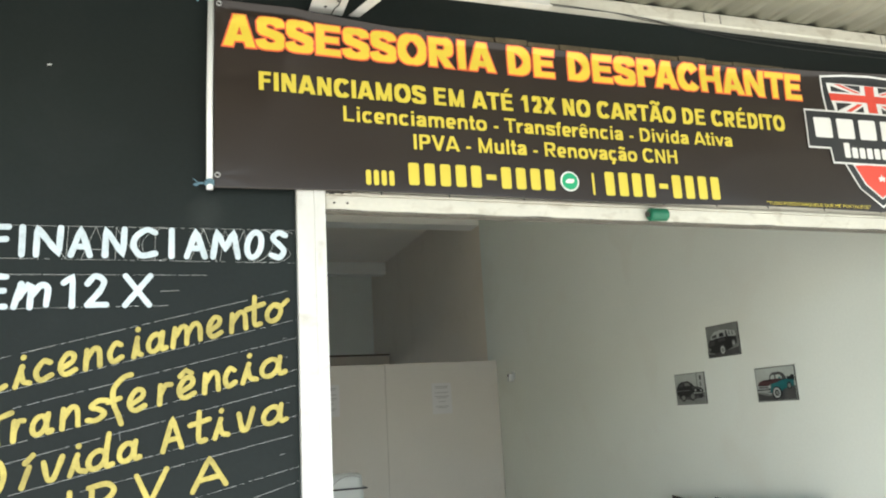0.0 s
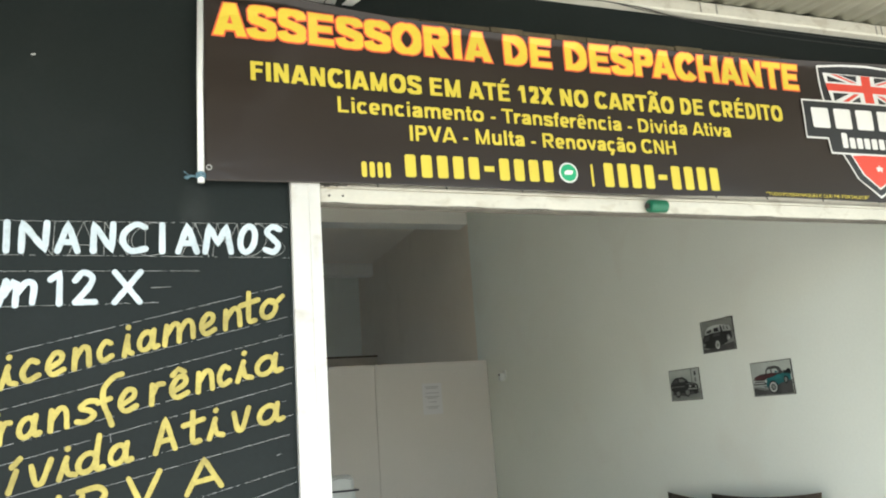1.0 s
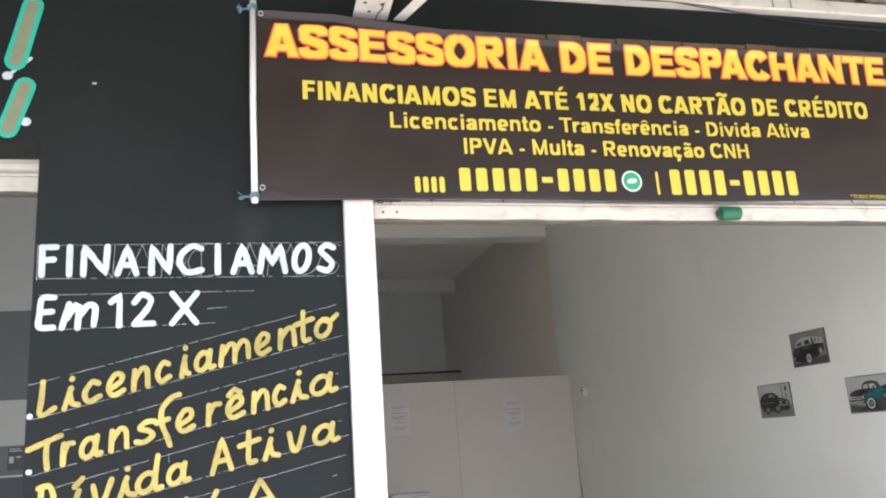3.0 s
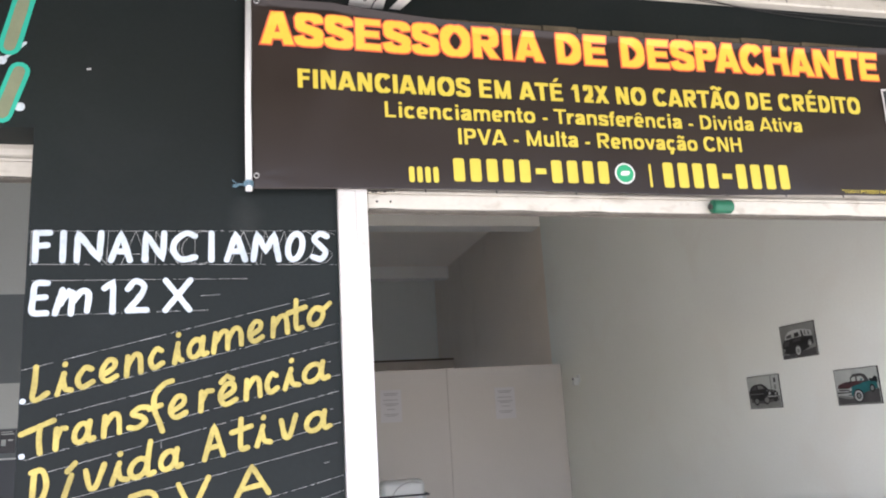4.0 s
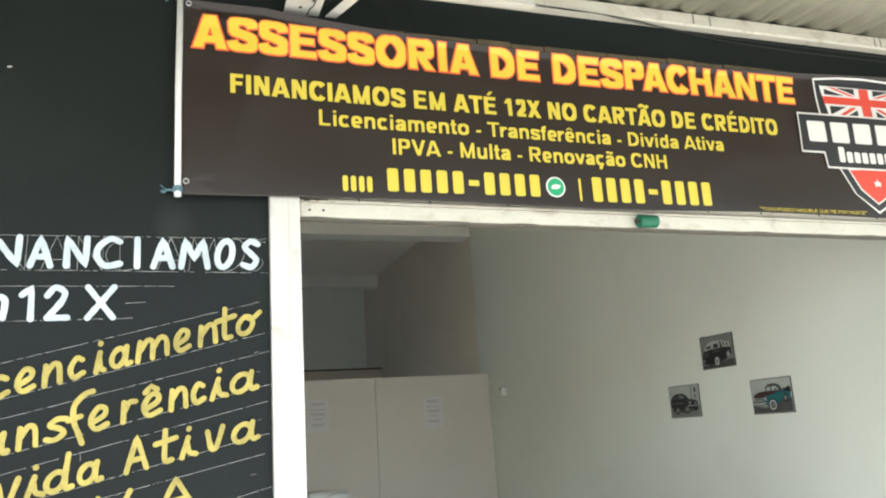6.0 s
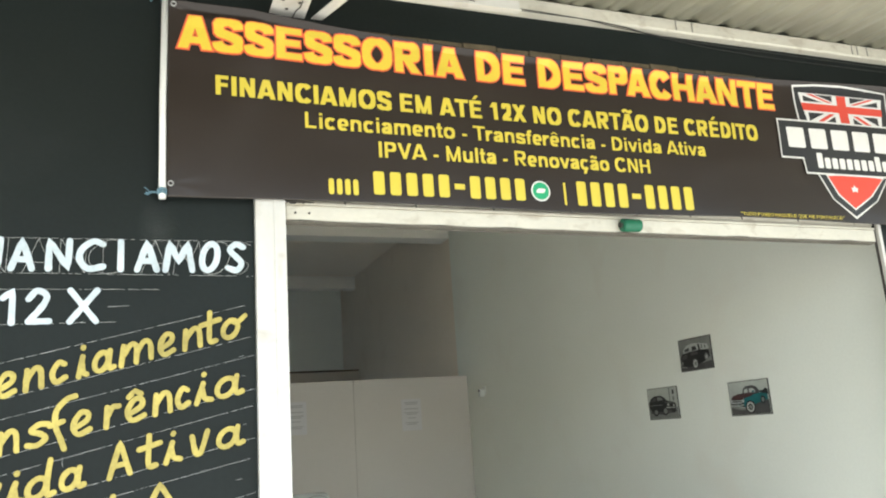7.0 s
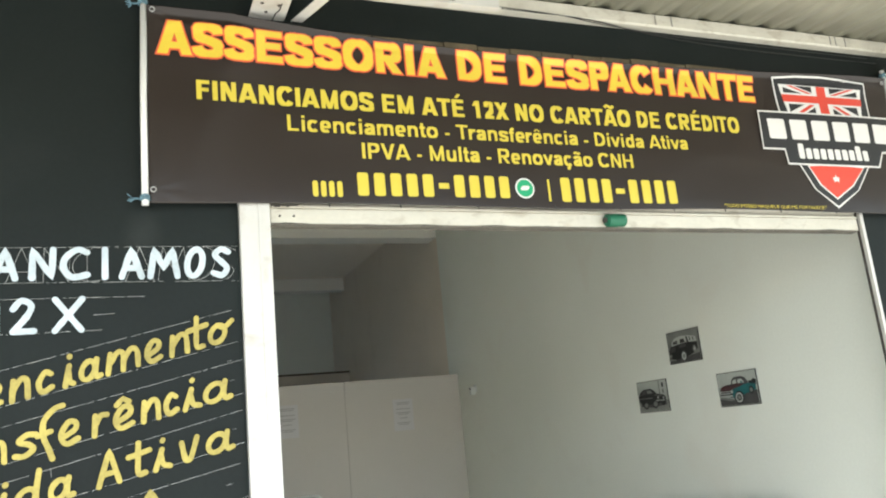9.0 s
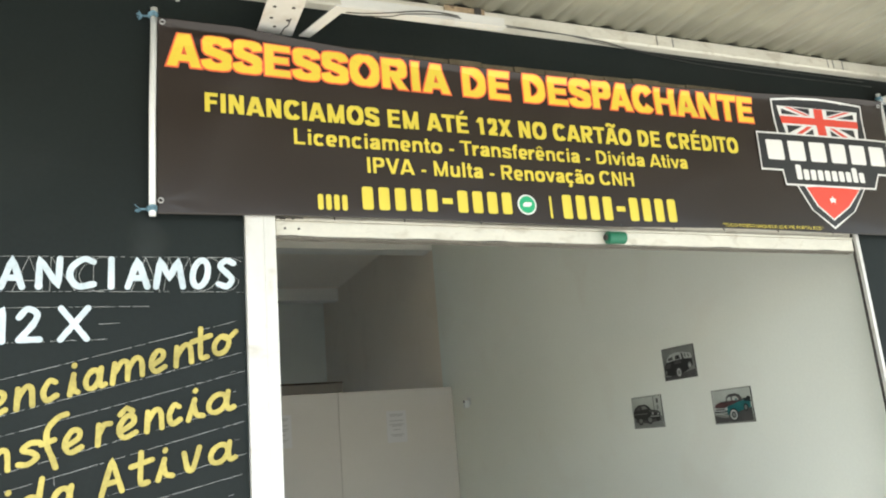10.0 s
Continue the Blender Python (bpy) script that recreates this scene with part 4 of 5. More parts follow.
print_shape([(FL + 0.010, FM + 0.017), (FR - 0.010, FM + 0.017), (FR - 0.014, FM - 0.017), (FL + 0.014, FM - 0.017)], M_LOGO_RED, 0.0050, "print", "red cross bar")
print_shape([(LC - 0.026, FT - 0.002), (LC + 0.026, FT - 0.002), (LC + 0.026, FB), (LC - 0.026, FB)], M_LOGO_RED, 0.0052, "print", "red cross bar")
RIB = [(-0.374, 2.840), (0.384, 2.840), (0.374, 2.682), (0.266, 2.682), (0.252, 2.612), (-0.262, 2.612), (-0.268, 2.677), (-0.382, 2.677)]


def ribbon_shape(g):
    return [(LC + u + math.copysign(g, u), v + (g if v > 2.8 else -g)) for u, v in RIB]


print_shape(ribbon_shape(0.007), M_PRINT_WHITE, 0.0060, "print", "white ribbon outline")
print_shape(ribbon_shape(-0.001), M_PRINT_NAVY, 0.0068, "print", "dark ribbon field")
for k in range(6):
    a = LC - 0.350 + k * 0.1205
    print_shape(rounded(a + 0.008, a + 0.100, 2.720, 2.810, 0.008), M_PRINT_WHITE, 0.0078, "bar")
for k in range(10):
    a = LC - 0.205 + k * 0.041
    print_shape(rounded(a + 0.005, a + 0.036, 2.634, 2.702 if k in (0, 8) else 2.682, 0.007), M_PRINT_WHITE, 0.0078, "bar")
print_shape([(LC - 0.162, 2.606), (LC - 0.08, 2.612), (LC + 0.06, 2.612), (LC + 0.166, 2.606), (LC + 0.078, 2.518), (LC - 0.030, 2.455), (LC - 0.112, 2.518)], M_PRINT_WHITE, 0.0038, "print", "thin white line round the red point")
print_shape([(LC - 0.153, 2.601), (LC - 0.08, 2.606), (LC + 0.06, 2.606), (LC + 0.156, 2.601), (LC + 0.071, 2.521), (LC - 0.030, 2.463), (LC - 0.104, 2.521)], M_LOGO_RED, 0.0044, "print", "coral red shield point")
star = []
for k in range(10):
    r = 0.020 if k % 2 == 0 else 0.0085
    star.append((LC - 0.016 + r * math.sin(math.pi * k / 5), 2.548 + r * math.cos(math.pi * k / 5)))
print_shape(star, M_PRINT_WHITE, 0.0056, "print", "white star")

for x, z0, z1 in ((-0.273, 2.393, 3.083), (2.936, 2.405, 3.09)):
    pole = part("pole", tube([(x, -0.006, z0), (x - 0.001, -0.006, (z0 + z1) / 2), (x + 0.003, -0.004, z1)], 0.0105, 12), M_PVC, banner, "white PVC tube", smooth=True)
    for zz in (z0 + 0.022, z1 - 0.026):
        sgn = -1 if x < 0 else 1
        bm = bmesh.new()
        for k in range(3):
            tube([(x + 0.0135 * math.cos(a), -0.006 + 0.0135 * math.sin(a), zz + 0.006 * (k - 1) + 0.002 * math.sin(3 * a)) for a in [2 * math.pi * q / 10 for q in range(11)]], 0.003, 5, bm)
        tube([(x + sgn * 0.01, 0.0, zz), (x + sgn * 0.03, 0.012, zz + 0.004), (x + sgn * 0.045, GF + 0.01, zz)], 0.0035, 5, bm)
        for k in range(4):
            tube([(x + sgn * 0.03, 0.01, zz), (x + sgn * (0.04 + 0.012 * random.random()), 0.0, zz + random.uniform(-0.02, 0.025))], 0.0018, 4, bm)
        part("twine", bm, M_TWINE, banner, "blue twine knot")
for u, v in ((-0.246, 3.030), (-0.250, 2.440), (2.905, 3.02), (2.905, 2.44)):
    bm = bmesh.new()
    tube([(u + 0.0075 * math.cos(a), cloth(u, v) - 0.002, v + 0.0075 * math.sin(a)) for a in [2 * math.pi * q / 14 for q in range(15)]], 0.0022, 6, bm)
    part("grommet", bm, M_METAL, banner, "small metal eyelet")
for k in range(9):
    u = 0.28 + k * 0.27 + 0.03 * math.sin(k * 5)
    bm = bmesh.new()
    tube([(u, cloth(u, 2.40) + 0.002, 2.412), (u + 0.003, cloth(u, 2.4) - 0.002, 2.396)], 0.0025, 5, bm)
    part("tie", bm, M_CABLE, banner)

# added brown strips that stand in for striped light above the cloth
board = thing("striped_band", "added brown strips for the striped light band over the banner", "sign board")
for k in range(15):
    a = 0.215 + k * 0.135
    part("plank", box(a, a + 0.131, 0.019 + 0.003 * (k % 2), GF - 0.002, 2.95, 3.035 + 0.006 * min(1.0, max(0.0, (a - 1.2) / 0.4)) + 0.002 * math.sin(k * 2.1), 0.002, seg=1), M_BROWN, board)


# ---- awning: steel frame and corrugated sheet ----
def beam_z(x):
    return 3.175 + 0.002 * x


awning = thing("awning", "white steel framed awning with pale corrugated roof sheet", "awning", at=(0, 0, 0))
bm = bmesh.new()
ends = []
for x in (-4.0, 3.4):
    z = beam_z(x)
    ends.append([bm.verts.new((x, y, z + h)) for y, h in ((GF, 0.0), (-0.008, 0.0), (-0.014, 0.006), (-0.014, 0.052), (-0.008, 0.058), (GF, 0.058))])
for i in range(6):
    bm.faces.new((ends[0][i], ends[0][(i + 1) % 6], ends[1][(i + 1) % 6], ends[1][i]))
bm.faces.new(ends[0][::-1]), bm.faces.new(ends[1])
part("wall_beam", bm, M_STEEL_WORN, awning, "worn white steel channel along the wall")
for x in (1.687, 1.767, 2.640, 2.672, 2.731):
    part("weld", box(x, x + 0.005, -0.0155, -0.012, beam_z(x) + 0.008, beam_z(x) + 0.050), M_GROUT, awning)
# corrugated sheet; its unseen outer reach Y1 is set by where shade falls
PITCH, RIB_H, Y0, Y1 = 0.162, 0.0125, 0.026, -1.9
prof = []
x = 1.288 - 33 * PITCH
while x < 6.0:
    prof += [(x - 0.040, 0), (x - 0.006, RIB_H), (x + 0.010, RIB_H), (x + 0.042, 0), (x + 0.064, 0), (x + 0.072, 0.005), (x + 0.082, 0.005), (x + 0.090, 0)]
    x += PITCH
bm = bmesh.new()
rows = []
for j in range(9):
    y = Y0 + (Y1 - Y0) * j / 8
    rows.append([bm.verts.new((px, y, beam_z(min(px, 3.2)) + 0.060 + h + (y - Y0) * 0.055 + 0.003 * noise.noise(Vector((px * 2, y * 2, 5))))) for px, h in prof])
for a, b in zip(rows, rows[1:]):
    for k in range(len(prof) - 1):
        bm.faces.new((a[k], a[k + 1], b[k + 1], b[k]))
roof = part("roof_sheet", bm, M_ROOF, awning, "pale corrugated metal sheet", smooth=True)
so = roof.modifiers.new("thickness", "SOLIDIFY")
so.thickness, so.offset = 0.0015, 1
# Unseen edge piece, added to stop sun slipping in below the sheet.
bm = bmesh.new()
ends = []
for x in (-4.0, 5.9):
    top = beam_z(min(x, 3.2)) + 0.064 - 0.106 + RIB_H + 0.01
    ends.append([bm.verts.new((x, y, z)) for y, z in ((-1.86, 2.97), (-1.915, 2.97), (-1.915, top), (-1.86, top))])
for i in range(4):
    bm.faces.new((ends[0][i], ends[0][(i + 1) % 4], ends[1][(i + 1) % 4], ends[1][i]))
bm.faces.new(ends[0][::-1]), bm.faces.new(ends[1])
part("fascia", bm, M_STEEL_WORN, awning, "added unseen steel strip that stops sun at the outer edge")
for x in (-2.6, 0.058, 2.935):
    arm = part("bracket", box(x, x + 0.114, -1.84, GF, 3.060, 3.066, 0.001), M_STEEL_WHITE, awning, "white drilled steel bracket")
    part("web", box(x + 0.114, x + 0.119, -1.84, GF, 3.060, 3.115, 0.001), M_STEEL_WHITE, arm)
    # Dark discs stand for the shade inside the drilled holes.
    for hx, hy in ((0.03, -0.075), (0.085, -0.07), (0.028, -0.145), (0.088, -0.15), (0.05, -0.022)):
        bm = bmesh.new()
        bmesh.ops.create_cone(bm, segments=14, radius1=0.006, radius2=0.006, depth=0.003, cap_ends=True, matrix=pose(x + hx, hy, 3.0598))
        part("bolt_hole", bm, M_DIRT_SHADE, arm)
part("tie_wire", tube([(0.150, -0.085, 3.058), (0.146, -0.06, 3.048), (0.138, -0.03, 3.052), (0.132, 0.0, 3.045)], 0.0022, 6), M_CABLE, awning, "thin black tie wire")
# mitred angle beside the bracket
part("angle", prism([(0.200, 0.026), (0.238, 0.026), (0.302, -0.155), (0.88, -0.175), (0.885, -0.205), (0.275, -0.195)], 0.004, lambda u, v, d: Vector((u, v, 3.064 - d))), M_STEEL_WHITE, awning, "white mitred steel angle")
part("angle_web", box(0.29, 0.88, -0.200, -0.195, 3.064, 3.095), M_STEEL_WHITE, awning)


def cable(points, r, label):
    pts = [(p.x, p.y, p.z) for p in smooth_line(points, 6)]
    return tagged(part("cable", tube(pts, r, 6), M_CABLE, smooth=True), label, "cable")


cable([(0.304, -0.200, 3.038), (0.373, -0.210, 3.038), (0.470, -0.212, 3.054), (0.561, -0.212, 3.072), (0.654, -0.212, 3.076), (0.775, -0.170, 3.092), (0.974, -0.060, 3.155), (1.117, -0.022, 3.177), (1.373, -0.018, 3.171), (1.579, 0.020, 3.172), (1.835, 0.025, 3.152), (2.151, 0.025, 3.141), (2.444, 0.025, 3.140), (2.95, 0.025, 3.142)], 0.0020, "thin black cable strung along the steel beam and down the wall")
cable([(0.356, -0.200, 3.033), (0.450, -0.210, 3.038), (0.509, -0.213, 3.053), (0.653, -0.213, 3.069), (0.779, -0.170, 3.082), (0.950, -0.060, 3.149), (1.141, -0.022, 3.173), (1.269, -0.019, 3.174), (1.45, 0.0, 3.168), (1.81, 0.024, 3.166), (2.10, 0.025, 3.165), (2.90, 0.025, 3.163)], 0.0017, "thin black cable sagging from the beam to the wall")
# rusty sleeve where the angle meets the wall beam
sleeve = part("sleeve", box(0.735, 0.900, -0.022, -0.016, beam_z(0.8) + 0.006, beam_z(0.8) + 0.056, 0.002), M_RUST, awning, "rusty joint plate on the beam")
part("strap", box(0.856, 0.884, -0.025, -0.020, beam_z(0.8) + 0.004, beam_z(0.8) + 0.058, 0.001), M_DIRT_SHADE, sleeve, "dark strap")


# ---- room ----
partition = thing("partition", "beige board partition in three panels with thin seams", "partition", "structure")
for a, b in ((-0.6, 0.415), (0.419, 1.608), (1.612, XR - 0.006)):
    part("panel", box(a, b, 5.06, 5.10, 0.0, 2.205 + (0.004 if a < 0 else 0), 0.003), M_PANEL, partition)
part("seam", box(-0.6, XR - 0.004, 5.066, 5.088, 0.0, 2.198), M_SEAM, partition, "grey seam filler")


def notice(x, z, groupname):
    sheet_thing = thing("paper_notice", "white printed paper sheet taped to the partition", "notice", group=groupname, at=(x, 5.06, z))
    part("paper", box(-0.1, 0.1, -0.003, -0.001, -0.148, 0.148), M_PAPER, sheet_thing)
    for zz, w in ((0.115, 0.07), (0.10, 0.06), (0.055, 0.07), (0.02, 0.075), (0.005, 0.05), (-0.03, 0.04), (-0.075, 0.07), (-0.09, 0.05)):
        part("printed_bar", box(-w, w, -0.0042, -0.0032, zz - 0.003, zz + 0.003), M_INK, sheet_thing)


notice(2.175, 1.855, "notices on the partition")
notice(1.06, 1.880, "notices on the partition")

sensor = thing("wall_sensor", "small white wall sensor with a dark eye on the plaster wall", "sensor", at=(XR, 4.66, 2.03))
part("base", box(-0.012, 0.0, -0.03, 0.03, -0.035, 0.035, 0.004), M_SHELL, sensor)
part("head", box(-0.062, -0.012, -0.022, 0.020, -0.060, 0.012, 0.010), M_SHELL, sensor)
part("eye", box(-0.065, -0.058, -0.016, 0.012, -0.012, 0.008, 0.003), M_DARK_PLASTIC, sensor)


def photo(y_left, y_right, z0, z1, label, shapes, back):
    """A thin mounted print on the side wall; u runs from its left (deeper) edge to its right."""
    w, h = y_left - y_right, z1 - z0
    ph = thing("photo_print", label, "picture", group="car pictures on the wall", at=(XR, y_left, z0))
    part("board", box(-0.0045, 0.0, -w, 0.0, 0.0, h, 0.001), M_PHOTO_DARK, ph, "thin dark backing board")
    place = lambda u, v, d: Vector((-0.0048 - d, -w * u, h * v))
    part("print", prism([(0.014, 0.02), (0.986, 0.02), (0.986, 0.982), (0.014, 0.982)], 0.0006, place), back, ph)
    for k, (m, pts) in enumerate(shapes):
        part("printed_shape", prism(pts, 0.0004, lambda u, v, d, k=k: place(u, v, d + 0.0010 + 0.0008 * k)), m, ph)


def wheel(u, v, r, w=0.62):
    return [(u + r * w * math.cos(2 * math.pi * k / 14), v + r * math.sin(2 * math.pi * k / 14)) for k in range(14)]


photo(1.672, 1.372, 1.922, 2.115, "grey print of an old dark van with a pale roof", (
    (M_PHOTO_GROUND, [(0.025, 0.03), (0.975, 0.03), (0.975, 0.24), (0.50, 0.16), (0.025, 0.20)]),
    (M_PHOTO_WHITE, [(0.14, 0.56), (0.15, 0.66), (0.26, 0.79), (0.44, 0.83), (0.66, 0.81), (0.90, 0.74), (0.93, 0.60)]),
    (M_PHOTO_GROUND, [(0.18, 0.60), (0.20, 0.68), (0.34, 0.72), (0.34, 0.61)]), (M_PHOTO_SKY, [(0.36, 0.61), (0.36, 0.72), (0.41, 0.73), (0.42, 0.61)]), (M_PHOTO_DARK, [(0.43, 0.61), (0.43, 0.73), (0.55, 0.74), (0.58, 0.62)]),
    (M_PHOTO_DARK, [(0.64, 0.60), (0.62, 0.78), (0.66, 0.79), (0.70, 0.60)]), (M_PHOTO_WHITE, [(0.70, 0.60), (0.70, 0.64), (0.93, 0.62), (0.93, 0.58)]), (M_PHOTO_DARK, [(0.74, 0.64), (0.73, 0.76), (0.75, 0.76), (0.77, 0.64)]), (M_PHOTO_DARK, [(0.84, 0.63), (0.83, 0.73), (0.85, 0.73), (0.87, 0.63)]),
    (M_PHOTO_DARK, [(0.09, 0.22), (0.07, 0.40), (0.13, 0.54), (0.34, 0.58), (0.70, 0.60), (0.95, 0.56), (0.96, 0.36), (0.80, 0.24), (0.55, 0.14), (0.20, 0.12)]),
    (M_PHOTO_GROUND, [(0.11, 0.36), (0.15, 0.50), (0.30, 0.53), (0.26, 0.38)]), (M_PHOTO_GROUND, [(0.40, 0.46), (0.40, 0.55), (0.62, 0.57), (0.62, 0.48)]),
    (M_PHOTO_GROUND, wheel(0.52, 0.20, 0.16)), (M_PHOTO_WHITE, wheel(0.52, 0.20, 0.125, 0.5)), (M_PHOTO_GREY, wheel(0.525, 0.20, 0.07, 0.5)), (M_PHOTO_GREY, wheel(0.88, 0.36, 0.11, 0.5)), (M_PHOTO_WHITE, wheel(0.885, 0.36, 0.05, 0.5)), (M_PHOTO_GREY, wheel(0.14, 0.26, 0.045)), (M_PHOTO_GREY, [(0.06, 0.12), (0.06, 0.17), (0.28, 0.13), (0.28, 0.09)])), M_PHOTO_GREY)
photo(2.055, 1.742, 1.652, 1.848, "grey print of an old dark saloon car by a pump", (
    (M_PHOTO_GREY, [(0.025, 0.03), (0.975, 0.03), (0.975, 0.36), (0.025, 0.34)]), (M_PHOTO_GROUND, [(0.08, 0.20), (0.50, 0.14), (0.94, 0.22), (0.90, 0.30), (0.10, 0.30)]),
    (M_PHOTO_GREY, [(0.74, 0.50), (0.74, 0.97), (0.77, 0.97), (0.77, 0.50)]), (M_PHOTO_WHITE, [(0.82, 0.52), (0.82, 0.95), (0.94, 0.95), (0.94, 0.52)]), (M_PHOTO_DARK, [(0.85, 0.76), (0.85, 0.90), (0.91, 0.90), (0.91, 0.76)]), (M_PHOTO_GREY, [(0.85, 0.56), (0.85, 0.70), (0.91, 0.70), (0.91, 0.56)]),
    (M_PHOTO_DARK, [(0.05, 0.36), (0.05, 0.52), (0.13, 0.66), (0.24, 0.74), (0.48, 0.75), (0.60, 0.66), (0.66, 0.57), (0.88, 0.52), (0.95, 0.44), (0.93, 0.32), (0.60, 0.24), (0.18, 0.24)]),
    (M_PHOTO_GROUND, [(0.15, 0.57), (0.20, 0.67), (0.30, 0.70), (0.31, 0.58)]), (M_PHOTO_GREY, [(0.36, 0.59), (0.35, 0.70), (0.47, 0.70), (0.56, 0.60)]), (M_PHOTO_GREY, [(0.60, 0.52), (0.60, 0.54), (0.86, 0.50), (0.86, 0.48)]),
    (M_PHOTO_DARK, wheel(0.28, 0.24, 0.14)), (M_PHOTO_GREY, wheel(0.29, 0.23, 0.075, 0.8)), (M_PHOTO_DARK, wheel(0.60, 0.26, 0.15)), (M_PHOTO_GREY, wheel(0.61, 0.25, 0.085, 0.8)), (M_PHOTO_DARK, wheel(0.88, 0.30, 0.12)),
    (M_PHOTO_GREY, [(0.08, 0.44), (0.08, 0.46), (0.54, 0.46), (0.54, 0.435)]), (M_PHOTO_WHITE, wheel(0.73, 0.44, 0.04, 0.8)), (M_PHOTO_WHITE, wheel(0.91, 0.42, 0.035, 0.7)), (M_PHOTO_SKY, [(0.66, 0.34), (0.66, 0.375), (0.95, 0.36), (0.95, 0.33)])), M_PHOTO_SKY)
photo(1.280, 0.968, 1.642, 1.828, "print of an old teal pickup with a maroon bonnet", (
    (M_PHOTO_GROUND, [(0.025, 0.03), (0.975, 0.03), (0.975, 0.42), (0.50, 0.30), (0.025, 0.26)]),
    (M_PHOTO_DARK, [(0.80, 0.58), (0.975, 0.56), (0.975, 0.70), (0.92, 0.75), (0.86, 0.68), (0.80, 0.70)]),
    (M_PHOTO_GROUND, [(0.36, 0.62), (0.38, 0.76), (0.46, 0.84), (0.62, 0.85), (0.72, 0.80), (0.80, 0.64), (0.70, 0.56)]),
    (M_PHOTO_SKY, [(0.40, 0.64), (0.41, 0.73), (0.45, 0.76), (0.50, 0.765), (0.50, 0.65)]), (M_PHOTO_SKY, [(0.54, 0.65), (0.54, 0.765), (0.64, 0.765), (0.69, 0.68), (0.68, 0.64)]), (M_PHOTO_TEAL, [(0.60, 0.65), (0.61, 0.70), (0.66, 0.70), (0.67, 0.65)]),
    (M_PHOTO_TEAL, [(0.38, 0.24), (0.36, 0.44), (0.42, 0.52), (0.58, 0.58), (0.80, 0.62), (0.97, 0.58), (0.97, 0.42), (0.86, 0.38), (0.72, 0.34), (0.66, 0.30)]),
    (M_PHOTO_RED, [(0.06, 0.46), (0.10, 0.57), (0.24, 0.63), (0.50, 0.65), (0.70, 0.62), (0.56, 0.55), (0.40, 0.50), (0.34, 0.45)]), (M_PHOTO_DARK, [(0.22, 0.60), (0.36, 0.635), (0.50, 0.64), (0.36, 0.60)]),
    (M_PHOTO_DARK, [(0.06, 0.33), (0.05, 0.47), (0.20, 0.48), (0.37, 0.44), (0.38, 0.33)]), (M_PHOTO_SKY, [(0.06, 0.44), (0.06, 0.465), (0.36, 0.445), (0.36, 0.42)]), (M_PHOTO_WHITE, [(0.07, 0.37), (0.07, 0.40), (0.34, 0.39), (0.34, 0.36)]), (M_PHOTO_WHITE, wheel(0.38, 0.42, 0.045)), (M_PHOTO_WHITE, wheel(0.09, 0.44, 0.04)),
    (M_PHOTO_GREY, [(0.09, 0.24), (0.08, 0.31), (0.24, 0.29), (0.42, 0.24), (0.43, 0.17), (0.34, 0.16), (0.20, 0.20)]), (M_PHOTO_WHITE, [(0.09, 0.285), (0.085, 0.305), (0.24, 0.285), (0.42, 0.235), (0.42, 0.215), (0.24, 0.265)]),
    (M_PHOTO_DARK, wheel(0.56, 0.24, 0.185)), (M_PHOTO_WHITE, wheel(0.56, 0.24, 0.145)), (M_PHOTO_DARK, wheel(0.565, 0.24, 0.095)), (M_PHOTO_GREY, wheel(0.57, 0.24, 0.06)), (M_PHOTO_DARK, wheel(0.89, 0.42, 0.11, 0.5)), (M_PHOTO_GREY, wheel(0.89, 0.42, 0.065, 0.5))), M_PHOTO_SKY)


# brown sofa under the pictures with two loose cushions
def pillow(w, h, depth):
    """Soft square cushion with pulled-out corners, in its own x (width), z (height)."""
    bm = bmesh.new()
    n = 14
    for side in (1, -1):
        rowsp = []
        for i in range(n + 1):
            r = []
            for j in range(n + 1):
                a, b = 2 * i / n - 1, 2 * j / n - 1
                puff = max(0.0, (1 - a * a) * (1 - b * b)) ** 0.45
                pull = 0.07
                r.append(bm.verts.new((w / 2 * a * (1 - pull * (1 - b * b)), side * depth / 2 * puff, h / 2 + h / 2 * b * (1 - pull * (1 - a * a)))))
            rowsp.append(r)
        for i in range(n):
            for j in range(n):
                f = (rowsp[i][j], rowsp[i + 1][j], rowsp[i + 1][j + 1], rowsp[i][j + 1])
                bm.faces.new(f if side < 0 else f[::-1])
    bmesh.ops.remove_doubles(bm, verts=bm.verts, dist=1e-4)
    return bm


sofa = thing("sofa", "brown upholstered sofa against the side wall", "sofa", at=(2.40, 1.47, 0.0))
part("base", box(-0.21, 0.36, -1.0, 1.0, 0.10, 0.36, 0.03), M_CUSHION, sofa)
part("backrest", box(0.30, 0.375, -1.0, 1.0, 0.30, 0.80, 0.03, seg=3), M_CUSHION, sofa)
for s in (-1, 1):
    part("armrest", box(-0.21, 0.36, min(s * 0.84, s * 1.02), max(s * 0.84, s * 1.02), 0.12, 0.60, 0.04, seg=3), M_CUSHION, sofa)
    part("seat_cushion", box(-0.23, 0.295, min(0.01 * s, s * 0.83), max(0.01 * s, s * 0.83), 0.362, 0.50, 0.04, seg=3), M_CUSHION, sofa)
    for q in (-0.17, 0.30):
        part("leg", box(q, q + 0.05, s * 0.9 - 0.025, s * 0.9 + 0.025, 0.006, 0.10, 0.004), M_DARK_PLASTIC, sofa)
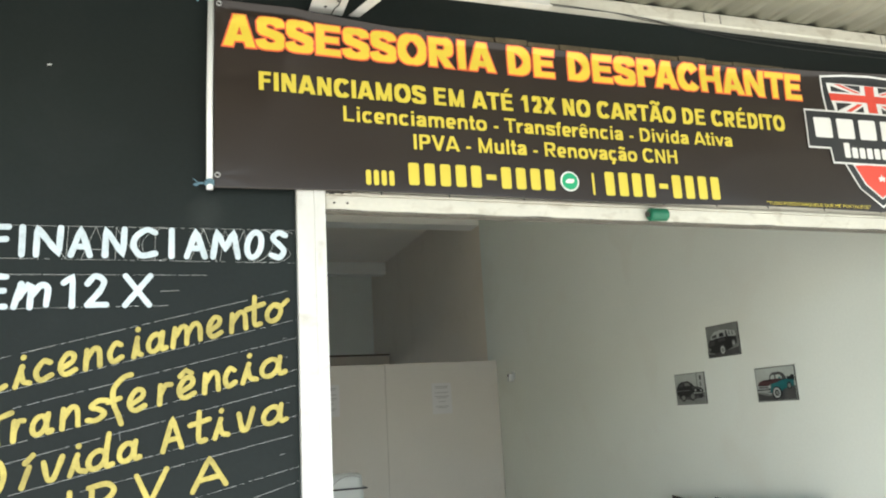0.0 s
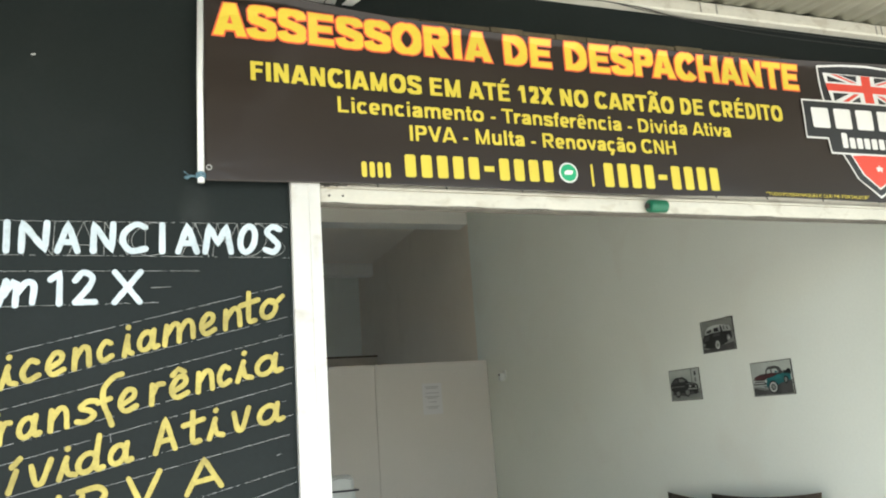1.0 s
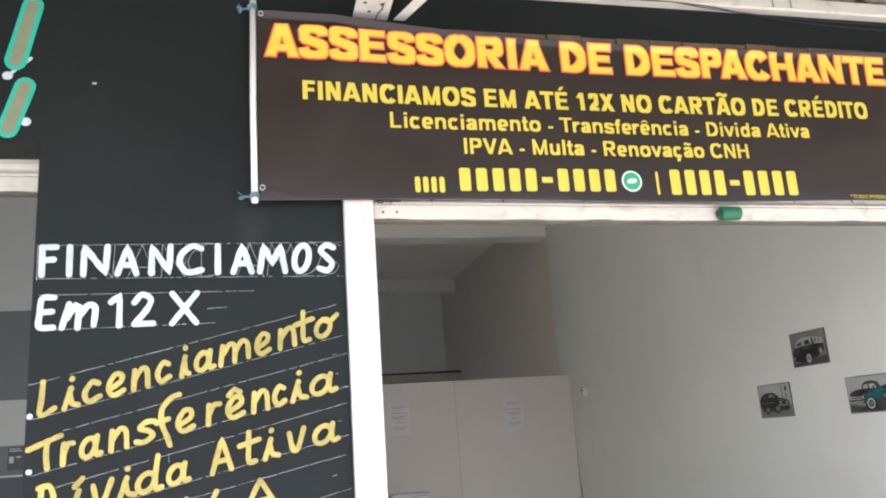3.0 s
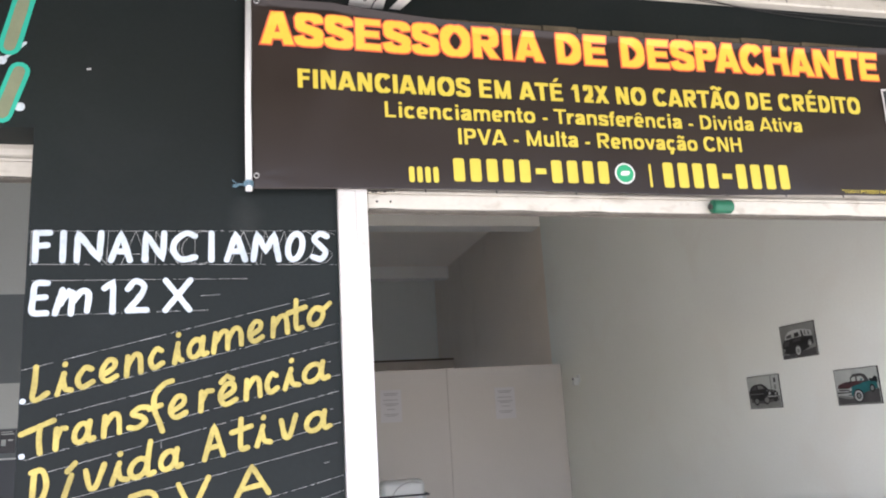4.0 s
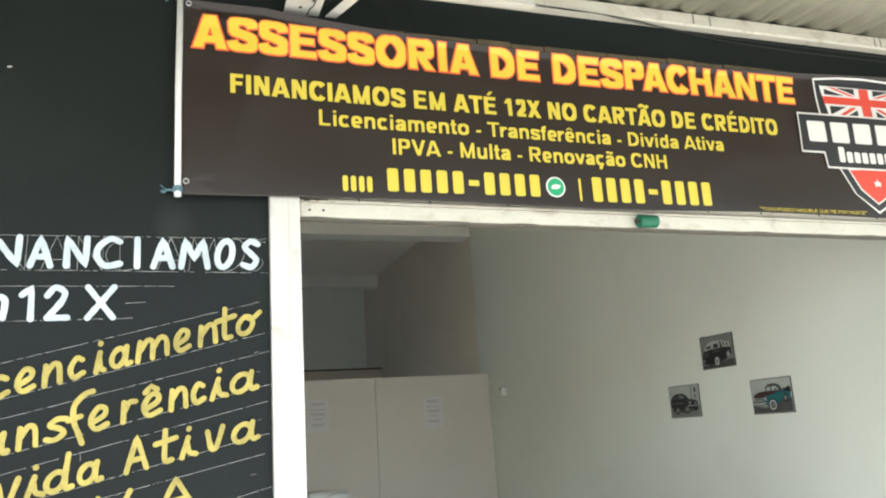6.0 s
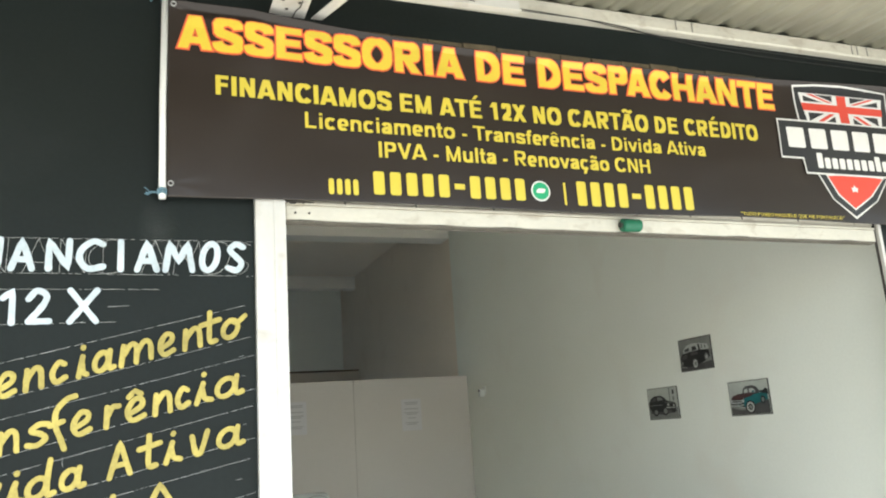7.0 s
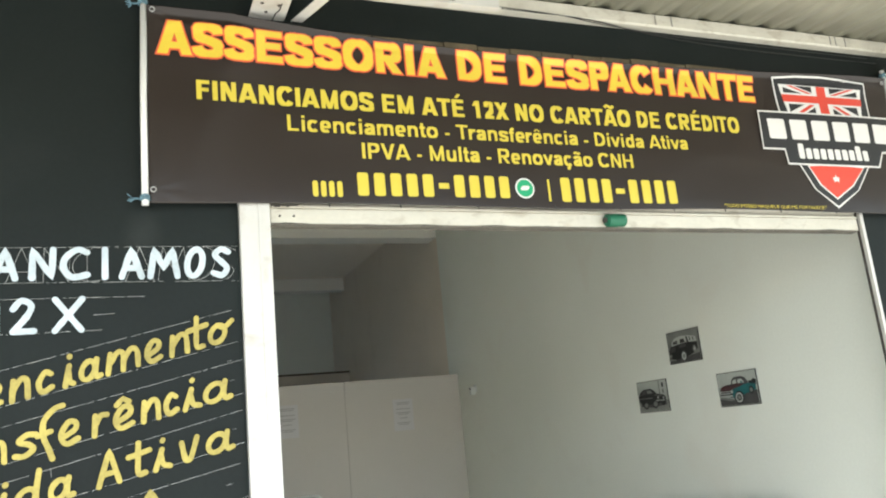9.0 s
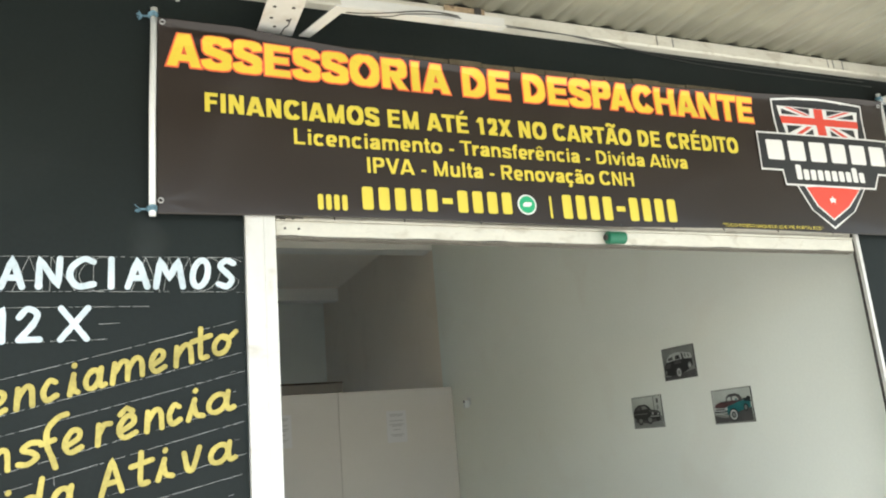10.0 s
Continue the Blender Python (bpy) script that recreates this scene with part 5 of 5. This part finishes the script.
for yy, xx, roll, hh, ww in ((1.205, 2.632, 3.5, 0.637, 0.86), (1.702, 2.642, -1.0, 0.587, 0.85)):
    cu = thing("cushion", "large brown loose cushion leaning on the sofa back", "cushion", group="sofa cushions", at=(xx, yy, 0.50))
    cu.rotation_euler = (radians(6), radians(roll), radians(90))
    part("cover", pillow(ww, hh, 0.11), M_CUSHION, cu, smooth=True)

# white shelled chair by the partition
chair = thing("office_chair", "white plastic shelled chair with dark band and stem", "chair", at=(0.93, 4.05, 0.0))
def shell_half(z0, z1, taper):
    """A soft-cornered plastic shell that narrows by taper at its outer end."""
    bm = box(-0.205, 0.205, -0.10, 0.10, z0, z1)
    for v in bm.verts:
        if abs(v.co.z - 1.155) > 0.03:
            v.co.x *= taper
            v.co.y *= taper
    bmesh.ops.bevel(bm, geom=list(bm.edges), offset=0.045, segments=5, affect="EDGES", profile=0.5)
    return bm


part("backrest_shell", shell_half(1.120, 1.275, 0.86), M_SHELL, chair, smooth=True)
part("lower_shell", shell_half(1.045, 1.190, 0.90), M_SHELL, chair, smooth=True)
part("band", box(-0.200, 0.207, -0.103, 0.103, 1.150, 1.163, 0.004), M_DARK_PLASTIC, chair, "dark band round the shell")
part("cord", tube([(p.x, p.y, p.z) for p in smooth_line([(-0.09, -0.108, 1.165), (-0.05, -0.106, 1.215), (0.02, -0.092, 1.250), (0.09, -0.085, 1.255), (0.15, -0.085, 1.240)])], 0.003, 5), M_INK, chair, "thin grey arc over the shell", smooth=True)
part("stem", tube([(0.05, 0.02, 0.46), (0.06, 0.05, 0.8), (0.03, 0.02, 1.08)], 0.035, 10), M_DARK_PLASTIC, chair, smooth=True)
part("seat", box(-0.22, 0.24, -0.30, 0.16, 0.42, 0.48, 0.025, seg=3), M_DARK_PLASTIC, chair)
part("column", tube([(0, -0.05, 0.10), (0, -0.05, 0.43)], 0.028, 10), M_DARK_PLASTIC, chair)
for k in range(5):
    a = 2 * math.pi * k / 5 + 0.3
    part("leg", tube([(0, -0.05, 0.11), (0.15 * math.cos(a), -0.05 + 0.15 * math.sin(a), 0.085), (0.30 * math.cos(a), -0.05 + 0.30 * math.sin(a), 0.035)], 0.022, 6), M_DARK_PLASTIC, chair)


# ---- neighbouring shop past the pillar ----
roller_shutter(-3.70, -0.905, 0.185, 2.480, "cream steel roller shutter of the next shop, rolled up")
shutter_track(-3.795, -3.72, 0.05, 0.2, 2.55, 1)
nb = thing("wall_next_shop", "grey painted wall with a darker slate band", "wall", "structure")
for z0, z1, m in ((0, 1.61, M_GREY_DEEP), (1.61, 1.83, M_GREY_DARK), (1.83, 2.15, M_GREY_LIGHT), (2.15, 2.80, M_GREY_DARK), (2.80, ZC, M_GREY_LIGHT)):
    part("painted_band", box(-3.8, -0.75, 4.0, 4.1, z0, z1), m, nb)
tagged(part("wall_west", box(-3.95, -3.8, 0.22, 11.0, 0, ZC), M_GREY_LIGHT), "light grey side wall of the next shop", "wall", kind="structure")
sg = thing("small_sign", "small dark blue printed sign on the grey wall", "sign", at=(-1.90, 4.0, 1.76))
part("plate", box(-0.05, 0.05, -0.004, -0.001, -0.10, 0.06, 0.001), M_DARK_PLASTIC, sg)
for x0, x1, z0, z1 in ((-0.042, 0.042, 0.028, 0.036), (-0.042, 0.030, 0.044, 0.050), (-0.040, -0.010, -0.05, -0.005), (0.004, 0.036, -0.016, -0.006)):
    part("printed_bar", box(x0, x1, -0.006, -0.0045, z0, z1), M_GREY_LIGHT, sg)
rail = thing("wall_rail", "thin pale rail along the grey wall", "rail", at=(-2.2, 4.0, 1.62))
part("bar", box(-1.4, 1.4, -0.02, -0.001, -0.006, 0.006, 0.002), M_SHELL, rail)
